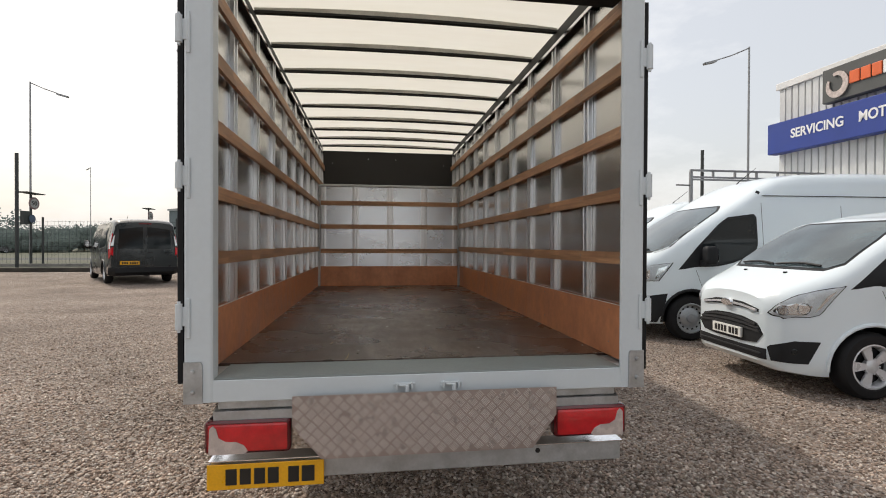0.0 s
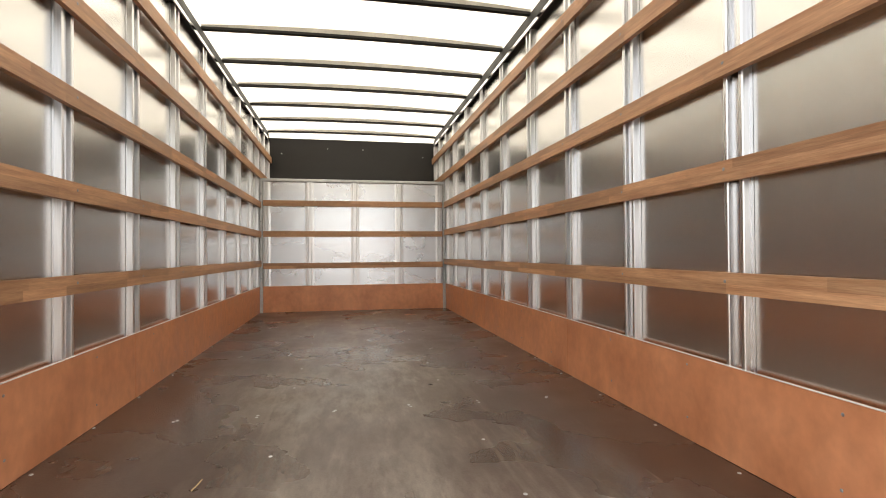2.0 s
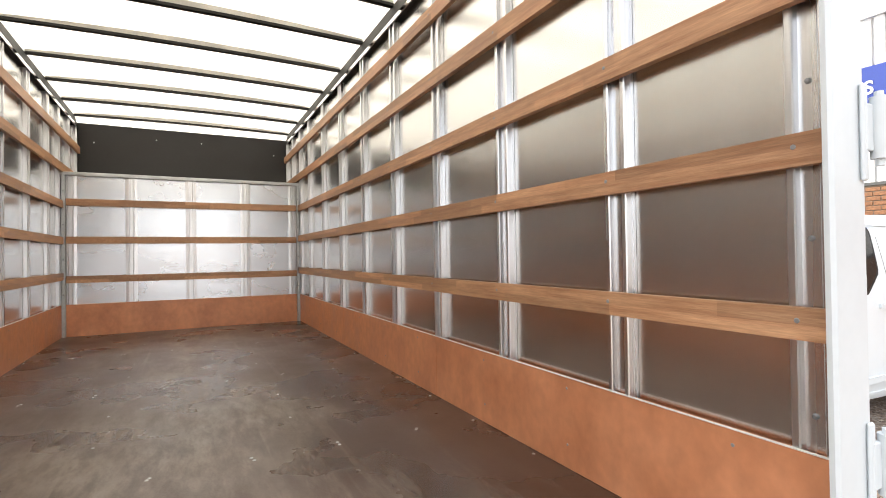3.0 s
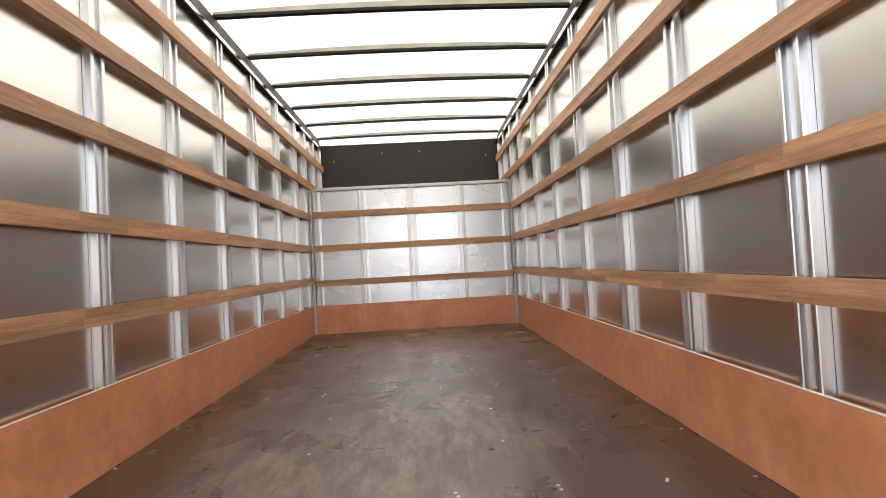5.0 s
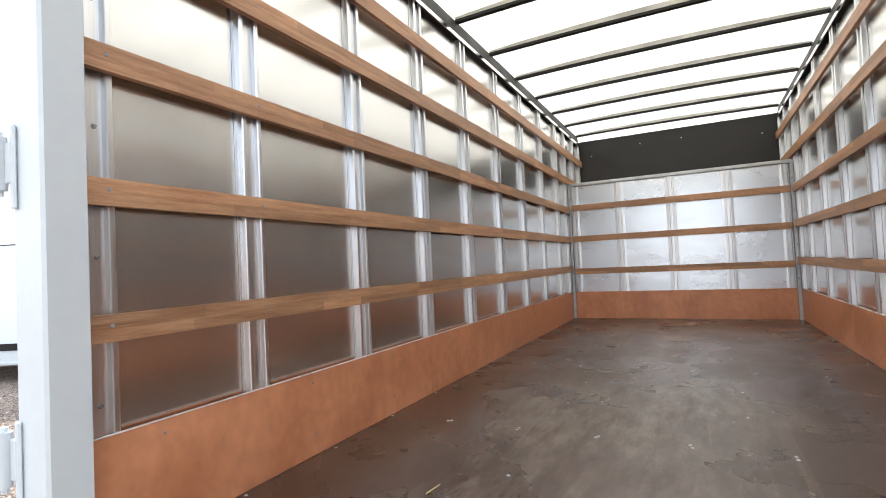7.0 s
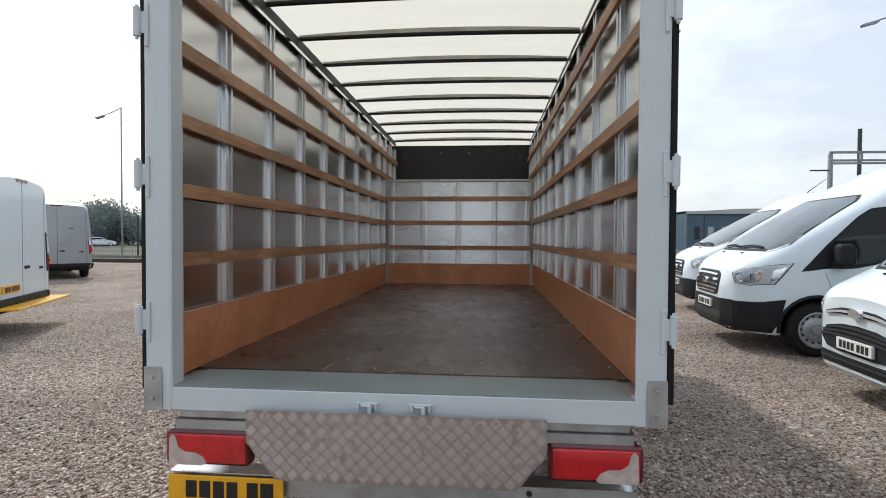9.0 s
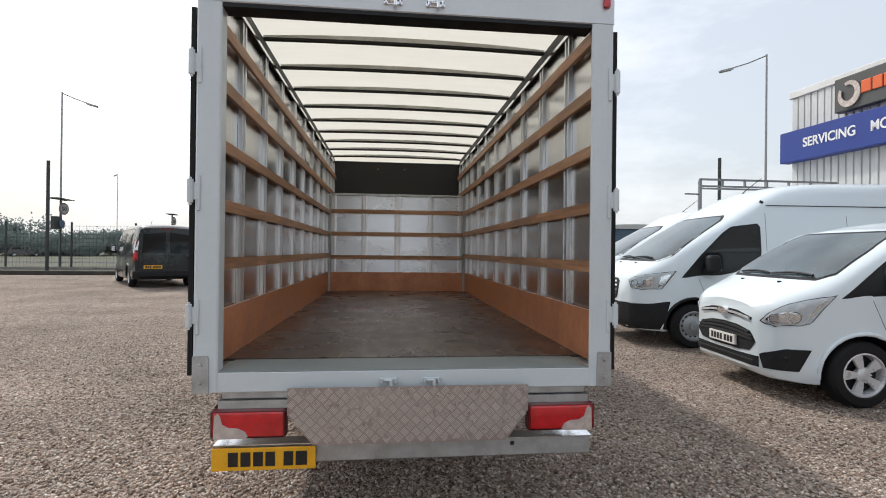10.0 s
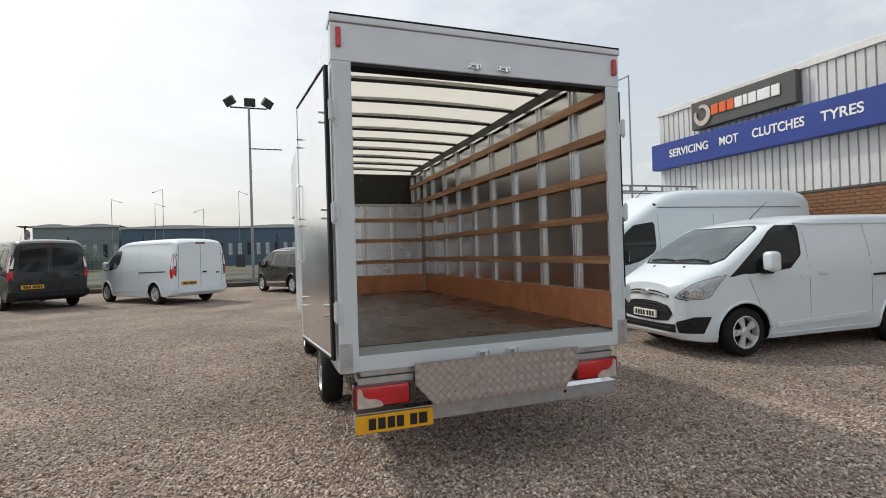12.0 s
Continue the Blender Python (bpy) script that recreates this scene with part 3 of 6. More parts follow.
def batten(a, b, fixed, depth, zc, axis, h, seed):
    """A laminated timber: a core with short staves glued on in two courses."""
    rnd = random.Random(seed)
    skin = depth * 0.12

    def slab(p, q, z0, z1, f0, f1):
        if axis == "y":
            return box(*sorted((f0, f1)), p, q, z0, z1, 0.0)
        return box(p, q, *sorted((f0, f1)), z0, z1, 0.0)

    core = part("batten" if axis == "y" else "front_batten", slab(a, b, zc - h / 2 + 0.001, zc + h / 2 - 0.001, fixed + skin, fixed + depth), M_BATTEN, truck, "laminated hardwood lashing batten", smooth=False)
    cut = zc - h / 2 + h * rnd.uniform(0.44, 0.56)
    for z0, z1 in ((zc - h / 2, cut), (cut, zc + h / 2)):
        p = a
        while p < b - 1e-4:
            q = min(b, p + rnd.uniform(0.20, 0.75))
            if b - q < 0.10:
                q = b
            part("stave", slab(p, q, z0, z1, fixed, fixed + depth * 0.95), M_BATTEN, core, smooth=False)
            p = q
    return core


for s in (-1, 1):
    for k, z in enumerate(BATTENS[s]):
        end = 5.278 if z < 2.2 else 6.13
        bt = batten(START[s] + 0.001, end, s * BAT, s * 0.024, z, "y", 0.068 if k < 3 else 0.074, 31 * k + 7 * (s + 2))
        for y in POSTS[s][:-2]:
            part("screw", lathe([(0, 0.0015), (0.005, 0.001), (0.006, 0)], pose(s * BAT, y + 0.012, z + 0.006, 0, -s * 90, 0), 8), M_STEEL, bt)

# front wall
part("front_wall", box(-1.14, 1.14, 5.334, 5.348, 0.722, 2.249), M_FRONT, truck, "shiny aluminium front bulkhead")
part("front_top_rail", box(-1.105, 1.105, 5.300, 5.348, 2.250, 2.285, 0.004), M_GALV, truck)
for x in (-1.03, -0.535, -0.005, 0.525, 1.03):
    y = 5.3335
    o = [(x - 0.05, y), (x - 0.05, y - 0.005), (x - 0.028, y - 0.007), (x - 0.026, y - 0.022), (x - 0.018, y - 0.022), (x - 0.014, y - 0.012), (x + 0.014, y - 0.012), (x + 0.018, y - 0.022), (x + 0.026, y - 0.022), (x + 0.028, y - 0.007), (x + 0.05, y - 0.005), (x + 0.05, y)]
    part("front_post", prism(o, "z", 1.026, 2.249), M_POST, truck)
for k, z in enumerate((1.262, 1.636, 1.996)):
    batten(-1.058, 1.058, 5.287, 0.024, z, "x", 0.066, 400 + k)
part("front_kick_board", box(-1.093, 1.093, 5.314, 5.332, 0.7205, 1.025, 0.0015), M_PLY, truck, "orange-brown plywood kick board")
for x in (-0.80, -0.27, 0.26, 0.80):
    part("rope_ring", tube([(x - 0.014, 5.330, 2.215), (x - 0.012, 5.322, 2.195), (x, 5.320, 2.188), (x + 0.012, 5.322, 2.195), (x + 0.014, 5.330, 2.215)], 0.004, None, 8), M_CHROME, truck)
for s in (-1, 1):
    for z in (1.12, 1.45, 1.78, 2.10):
        part("bolt", lathe([(0, 0.008), (0.006, 0.007), (0.008, 0)], pose(s * 1.078, 5.283, z, 90), 8), M_STEEL, truck)

# space over the cab
part("luton_floor", box(-1.14, 1.14, 5.349, 6.14, 2.10, 2.195), M_GALV, truck)
part("luton_front", box(-1.145, 1.145, 6.141, 6.18, 2.10, 2.945), M_BLACK, truck, "matt black front panel over the cab")
for x, z in ((-0.95, 2.74), (-0.35, 2.82), (0.12, 2.82), (0.95, 2.74), (-0.95, 2.36), (0.95, 2.36)):
    part("rivet", lathe([(0, 0.003), (0.006, 0.002), (0.008, 0)], pose(x, 6.141, z, 90), 8), M_GALV, truck)


# roof: rails, hoops, translucent sheet
def roof_z(x):
    return 3.026 + 0.034 * (1 - (x / 1.10) ** 2)


def bar_z(x):
    return 2.996 + 0.014 * (1 - (x / 1.10) ** 2)


for s in (-1, 1):
    part("roof_rail", prism([(s * 1.149, 2.894), (s * 1.098, 2.892), (s * 1.0925, 2.892), (s * 1.0925, 2.900), (s * 1.108, 2.960), (s * 1.120, 3.018), (s * 1.149, 3.022)], "y", 0.121, 6.14), M_RAIL, truck, "dark painted roof rail")
    part("rail_lip", box(*sorted((s * 1.0855, s * 1.092)), 0.121, 6.14, 2.876, 2.900), M_CHROME, truck, "bright thin edge along the roof rail")


def swept(y, section):
    """A bar across the roof; the section gives, at x, pairs of offset along y and height."""
    bm = bmesh.new()
    rows = []
    for i in range(25):
        x = -1.112 + 2.224 * i / 24
        rows.append([bm.verts.new((x, y + dy, z)) for dy, z in section(x)])
    n = len(rows[0])
    for p, q in zip(rows, rows[1:]):
        for j in range(n):
            bm.faces.new((p[j], p[(j + 1) % n], q[(j + 1) % n], q[j]))
    bm.faces.new(rows[0])
    bm.faces.new(rows[-1][::-1])
    return bm


for k in range(9):
    y = 1.172 + 0.61 * k
    hoop = part("roof_hoop", swept(y, lambda x: [(-0.020, bar_z(x)), (-0.020, bar_z(x) + 0.018), (0.020, bar_z(x) + 0.018), (0.020, bar_z(x))]), M_HOOP, truck, "dark steel roof hoop")
    part("hoop_web", swept(y, lambda x: [(-0.016, bar_z(x) + 0.0185), (-0.030, roof_z(x) - 0.001), (0.030, roof_z(x) - 0.001), (0.016, bar_z(x) + 0.0185)]), M_ARCH, hoop)
bm = bmesh.new()
rows = []
for i in range(33):
    x = -1.165 + 2.33 * i / 32
    z = roof_z(max(-1.1, min(1.1, x))) + 0.002
    rows.append([bm.verts.new((x, y, z - dz)) for y, dz in ((0.10, 0), (6.04, 0), (6.13, 0.03), (6.19, 0.13))])
for p, q in zip(rows, rows[1:]):
    for k in range(3):
        bm.faces.new((p[k], p[k + 1], q[k + 1], q[k]))
part("roof_sheet", bm, M_ROOFSHEET, truck, "translucent cream fibreglass roof sheet")

# floor bolts in rows, and the seams of the floor
bolt_mesh = bpy.data.meshes.new("floor_bolt")
bm = lathe([(0, 0.0025), (0.005, 0.002), (0.007, 0.0)], pose(0, 0, 0), 8)
bm.to_mesh(bolt_mesh)
bm.free()
bolt_mesh.materials.append(M_GALV)
rnd = random.Random(5)
for row in range(11):
    y = 0.535 + 0.4335 * row
    main = row % 3 == 2
    xs = [-1.08, -0.80, -0.485, -0.160, 0.158, 0.475, 0.798, 1.07] if main else [-1.08, -0.37, 0.375, 1.07]
    for x in xs:
        for dx, dy in ((0, 0), (0.004, 0.024)) if main and abs(x) < 1 else ((0, 0),):
            ob = new("floor_bolt", bolt_mesh)
            ob.location = (x + dx + rnd.uniform(-0.008, 0.008), y + dy + rnd.uniform(-0.008, 0.008), FLOOR_Z)
            ob.parent = truck
for (x0, y0), (x1, y1) in (((-0.43, 0.29), (-0.42, 0.45)), ((-0.55, 0.75), (-0.54, 0.82))):
    st = tagged(finish("straw", tube([(x0, y0, FLOOR_Z + 0.002), ((x0 + x1) / 2 + 0.005, (y0 + y1) / 2, FLOOR_Z + 0.006), (x1, y1, FLOOR_Z + 0.002)], 0.0022, None, 6), M_STRAW), "pale dry straw stalk lying on the load floor", "straw")
    st.matrix_world = TRUCK_AT

# chequer plate step under the sill
plate_o = [(-0.665, 0.630), (-0.665, 0.485), (-0.525, 0.320), (0.540, 0.320), (0.665, 0.488), (0.665, 0.630)]
chk = part("chequer_plate", prism(plate_o, "y", -0.055, -0.051), M_PLATEALU, truck, "aluminium chequer plate step cover")


def inside(x, z, m):
    if not (-0.665 + m < x < 0.665 - m and 0.320 + m < z < 0.630 - m):
        return False
    return ((x + 0.665) * 0.165 + (z - 0.485) * 0.140) / 0.216 > m and ((0.665 - x) * 0.168 + (z - 0.488) * 0.125) / 0.209 > m


bm = bmesh.new()
pitch = 0.032
for i in range(-21, 22):
    for j in range(-5, 6):
        if (i + j) % 2:
            continue
        cx, cz = i * pitch, 0.476 + j * pitch
        turn = -45 if i % 2 == 0 else 45
        ca, sa = math.cos(radians(turn)), math.sin(radians(turn))
        for k in range(-2, 3):
            off, half, w = k * 0.0084, 0.0212 - abs(k) * 0.0006, 0.0026
            if not inside(cx - sa * off, cz + ca * off, 0.012):
                continue
            pts = [(-half, 0), (-half * 0.7, w), (half * 0.7, w), (half, 0), (half * 0.7, -w), (-half * 0.7, -w)]
            top, base = [], []
            for u, v in pts:
                base.append(bm.verts.new((cx + ca * u - sa * (v + off), -0.0549, cz + sa * u + ca * (v + off))))
                u, v = u * 0.86, v * 0.45
                top.append(bm.verts.new((cx + ca * u - sa * (v + off), -0.0578, cz + sa * u + ca * (v + off))))
            for a in range(6):
                bm.faces.new((base[a], base[(a + 1) % 6], top[(a + 1) % 6], top[a]))
            bm.faces.new(top)
tagged(part("tread_pattern", bm, M_TREADLIT, chk, smooth=False), kind="stuff")

# bumper beam, lamps, plate
part("bumper_beam", box(-1.072, 1.072, 0.045, 0.13, 0.190, 0.300, 0.006), M_GALV, truck, "galvanised rear bumper beam")
part("bumper_top", box(-1.072, 1.072, 0.02, 0.1295, 0.3005, 0.305), M_CHROME, truck)
part("socket", lathe([(0, 0.006), (0.010, 0.006), (0.014, 0)], pose(0.60, 0.045, 0.262, 90), 12), M_BLACK, truck)
part("cross_member", box(-1.03, 1.03, 0.03, 0.22, 0.555, 0.5965, 0.004), M_GALV, truck)
for s in (-1, 1):
    part("lamp_bracket", prism([(0.03, 0.50), (0.03, 0.545), (0.10, 0.56), (0.22, 0.56), (0.22, 0.545), (0.12, 0.50)], "x", *sorted((s * 0.66, s * 1.05))), M_GALV, truck)
    x0, x1 = sorted((s * 0.680, s * 1.090))
    lamp = part("tail_lamp", box(x0, x1, 0.01, 0.085, 0.338, 0.503, 0.026, segments=3), M_REDDARK, truck, "red tail lamp with a pale curved insert")
    part("housing", box(x0 + 0.012, x1 - 0.02, 0.05, 0.115, 0.348, 0.51, 0.008), M_PLASTIC, lamp)
    part("lens", box(min(s * 0.695, s * 1.072), max(s * 0.695, s * 1.072), 0.003, 0.03, 0.352, 0.488, 0.014, segments=2), M_RED, lamp, "glossy red lens")
    ins = [(1.064, 0.345), (1.060, 0.47), (1.045, 0.485), (1.030, 0.470), (1.018, 0.425), (0.985, 0.405), (0.935, 0.402), (0.900, 0.385), (0.882, 0.356), (0.90, 0.345)]
    part("pale_insert", prism([(s * a, b) for a, b in ins], "y", -0.0015, 0.012), M_PALE, lamp, "pale indicator and reversing lens")
plate = part("number_plate", box(-1.076, -0.520, 0.012, 0.020, 0.166, 0.290, 0.003), M_YELLOW, truck, "yellow dealer plate with dark characters")
for x, w in ((-0.962, 0.052), (-0.896, 0.052), (-0.829, 0.052), (-0.764, 0.052), (-0.667, 0.052), (-0.597, 0.062)):
    part("character_bar", box(x - w / 2, x + w / 2, 0.0095, 0.0119, 0.189, 0.267, 0.0), M_INK, plate)

# chassis and wheels
for s in (-1, 1):
    part("chassis_rail", box(*sorted((s * 0.38, s * 0.46)), 0.10, 5.6, 0.42, 0.598), M_DARKSTEEL, truck)
part("axle", tube([(-0.95, 2.42, 0.10), (0.95, 2.42, 0.10)], 0.05), M_DARKSTEEL, truck)


def wheel(parent, m, radius=0.345, width=0.22, style="alloy"):
    """Tyre and rim; local z of m points out of the vehicle."""
    hw, r = width / 2, radius
    tyre = lathe([(r * 0.60, hw - 0.02), (r * 0.70, hw), (r * 0.90, hw - 0.005), (r * 0.975, hw - 0.03), (r, hw - 0.06), (r, -hw + 0.06), (r * 0.975, -hw + 0.03), (r * 0.9, -hw), (r * 0.6, -hw)], m, 40)
    w = part("wheel", tyre, M_RUBBER, parent)
    w.name = "wheel"
    bm = lathe([(r * 0.66, hw - 0.035), (r * 0.665, hw - 0.008), (r * 0.62, hw - 0.004), (r * 0.59, hw - 0.02), (r * 0.57, hw - 0.10)], m, 40)
    if style == "alloy":
        for k in range(5):
            sub = prism([(r * 0.12, -0.026), (r * 0.36, -0.040), (r * 0.61, -0.058), (r * 0.61, 0.058), (r * 0.36, 0.040), (r * 0.12, 0.026)], "z", hw - 0.055, hw - 0.024)
            bmesh.ops.bevel(sub, geom=sub.edges[:], offset=0.007, segments=2, affect="EDGES")
            merge(bm, sub, m @ Matrix.Rotation(radians(72 * k), 4, "Z"))
            lathe([(0.0, hw - 0.018), (0.009, hw - 0.019), (0.011, hw - 0.03)], m @ Matrix.Rotation(radians(72 * k + 36), 4, "Z") @ Matrix.Translation((r * 0.22, 0, 0)), 8, bm)
        lathe([(0, hw - 0.012), (0.05, hw - 0.014), (0.075, hw - 0.03), (0.075, hw - 0.07)], m, 20, bm)
    else:
        lathe([(r * 0.58, hw - 0.05), (r * 0.46, hw - 0.055), (r * 0.38, hw - 0.035), (r * 0.20, hw - 0.03), (r * 0.17, hw - 0.012), (0, hw - 0.010)], m, 32, bm)
    part("rim", bm, M_ALLOY if style == "alloy" else M_SILVER, w, "alloy rim" if style == "alloy" else "silver steel rim")
    bm = lathe([(r * 0.575, hw - 0.10), (0, hw - 0.105)], m, 24)
    if style != "alloy":
        for k in range(14):
            a = 2 * math.pi * k / 14
            merge(bm, box(-0.012, 0.012, -0.016, 0.016, hw - 0.056, hw - 0.048, 0.004), m @ Matrix.Rotation(a, 4, "Z") @ Matrix.Translation((r * 0.49, 0, 0)))
    part("brake", bm, M_PLASTIC, w)
    return w


for s in (-1, 1):
    wheel(truck, pose(s * 0.98, 2.42, 0.092, 0, s * 90, 0), style="steel")
    wheel(truck, pose(s * 0.95, 5.45, 0.092, 0, s * 90, 0), style="steel")


# ---- parked vans ----
from mathutils.bvhtree import BVHTree


def curve_at(points, x):
    """A smoothed run through (x, value) pairs, in falling or rising x."""
    p = sorted(points)
    xs, vs = [a for a, _ in p], [b for _, b in p]
    return float(np.mean([np.interp(x + d, xs, vs) for d in (-0.05, -0.025, 0, 0.025, 0.05)]))


def van_shell(spec):
    """The painted shell: cross sections along the van, from the nose (+x) to the tail."""
    nose, tail = spec["nose"], spec["tail"]
    xs = list(np.linspace(nose, nose - 0.28, 12)) + list(np.linspace(nose - 0.32, nose - 2.6, 34)) + list(np.linspace(nose - 2.75, tail + 0.16, 16)) + [tail + 0.10, tail + 0.05, tail + 0.02, tail]
    bm = bmesh.new()
    rings = []
    for x in xs:
        zt, zb, hw = curve_at(spec["top"], x), curve_at(spec["bottom"], x), curve_at(spec["half"], x)
        r = min(spec.get("edge", 0.16), (zt - zb) * 0.3)
        lean, waist, crown = spec["lean"], spec["waist"], spec["height"]

        def wide(z):
            up = max(0.0, (z - waist) / (crown - waist))
            down = max(0.0, (0.62 - z) / 0.5)
            return hw * (1 - lean * up ** 1.25 - 0.045 * down ** 2)

        half = [(0.0, zb), (wide(zb) * 0.5, zb), (wide(zb) * 0.86, zb), (wide(zb) * 0.97, zb + 0.02)]
        for k in range(1, 13):
            z = zb + 0.02 + (zt - r - zb - 0.02) * k / 12
            half.append((wide(z), z))
        w = wide(zt - r)
        rw = min(r * 1.15, w * 0.5)
        for k in range(1, 7):
            a = radians(90 * k / 6.6)
            half.append((w - rw + rw * math.cos(a), zt - r + r * math.sin(a)))
        y0 = half[-1][0]
        for k in (0.72, 0.42, 0.15):
            half.append((y0 * k, zt + 0.035 * (1 - k * k)))
        loop = [(x, y, z) for y, z in half] + [(x, -y, z) for y, z in half[:0:-1]]
        rings.append([bm.verts.new(p) for p in loop])
    n = len(rings[0])
    for a, b in zip(rings, rings[1:]):
        for j in range(n):
            bm.faces.new((a[j], a[(j + 1) % n], b[(j + 1) % n], b[j]))
    bm.faces.new(rings[0])
    bm.faces.new(rings[-1][::-1])
    bmesh.ops.recalc_face_normals(bm, faces=bm.faces)
    return bm


R2 = math.sqrt(0.5)
VIEWS = {"FL": (lambda a, b: (4 - a * R2, 4 + a * R2, b), (-R2, -R2, 0)), "FR": (lambda a, b: (4 - a * R2, -4 - a * R2, b), (-R2, R2, 0)), "L": (lambda a, b: (a, 4, b), (0, -1, 0)), "R": (lambda a, b: (a, -4, b), (0, 1, 0)), "F": (lambda a, b: (6, a, b), (-1, 0, 0)), "B": (lambda a, b: (-14, a, b), (1, 0, 0)), "T": (lambda a, b: (a, b, 6), (0, 0, -1))}


def corner(points):
    """Points (x, y, z) of the left front corner, seen along the diagonal."""
    return [((y - x) * R2, z) for x, y, z in points]


def skin_patch(tree_, view, outline, out=0.006, sink=0.02, rows=10, cols=10, upright=False):
    """A panel that follows the shell: the outline is seen along a main direction and laid on the surface."""
    start, way = VIEWS[view]
    way = Vector(way)
    if upright:
        outline = [(b, a) for a, b in outline]
    vs = [q[1] for q in outline]
    lo, hi = min(vs), max(vs)
    bm = bmesh.new()
    grid, back = [], []
    for i in range(rows + 1):
        v = lo + (hi - lo) * min(0.9995, max(0.0005, i / rows))
        cuts = []
        for (a0, b0), (a1, b1) in zip(outline, outline[1:] + outline[:1]):
            if (b0 - v) * (b1 - v) <= 0 and b0 != b1:
                cuts.append(a0 + (a1 - a0) * (v - b0) / (b1 - b0))
        u0, u1 = min(cuts), max(cuts)
        g, h = [], []
        for j in range(cols + 1):
            u = u0 + (u1 - u0) * j / cols
            p = Vector(start(v, u) if upright else start(u, v))
            hit, nor, _, _ = tree_.ray_cast(p, way)
            if hit is None:
                hit, nor, _, _ = tree_.find_nearest(p + way * 4)
            nor = nor if nor.dot(way) < 0 else -nor
            g.append(bm.verts.new(hit + nor * out))
            h.append(bm.verts.new(hit - nor * sink))
        grid.append(g)
        back.append(h)
    for i in range(rows):
        for j in range(cols):
            bm.faces.new((grid[i][j], grid[i][j + 1], grid[i + 1][j + 1], grid[i + 1][j]))
    rim = [(0, j) for j in range(cols)] + [(i, cols) for i in range(rows)] + [(rows, j) for j in range(cols, 0, -1)] + [(i, 0) for i in range(rows, 0, -1)]
    for (i, j), (k, l) in zip(rim, rim[1:] + rim[:1]):
        bm.faces.new((grid[i][j], back[i][j], back[k][l], grid[k][l]))
    return bm


def cut_wells(ob, wells, radius):
    """Cuts real wheel wells out of the shell."""
    temps = []
    for x, s in wells:
        bm = lathe([(0, -0.34), (radius, -0.34), (radius, 0.3), (0, 0.3)], pose(x, s * 0.95, 0.345, -s * 90), 36)
        t = finish("well", bm, M_RUBBER, ob.parent, smooth=False)
        t.data.materials.clear()
        t.data.materials.append(M_WHITE)
        t.data.materials.append(M_PLASTIC)
        for f in t.data.polygons:
            f.material_index = 1
        mod = ob.modifiers.new("well", "BOOLEAN")
        mod.operation, mod.object, mod.solver = "DIFFERENCE", t, "EXACT"
        temps.append(t)
    bpy.context.view_layer.update()
    me = bpy.data.meshes.new_from_object(ob.evaluated_get(bpy.context.evaluated_depsgraph_get()))
    ob.modifiers.clear()
    ob.data = me
    me.set_sharp_from_angle(angle=radians(38))
    for t in temps:
        bpy.data.objects.remove(t)


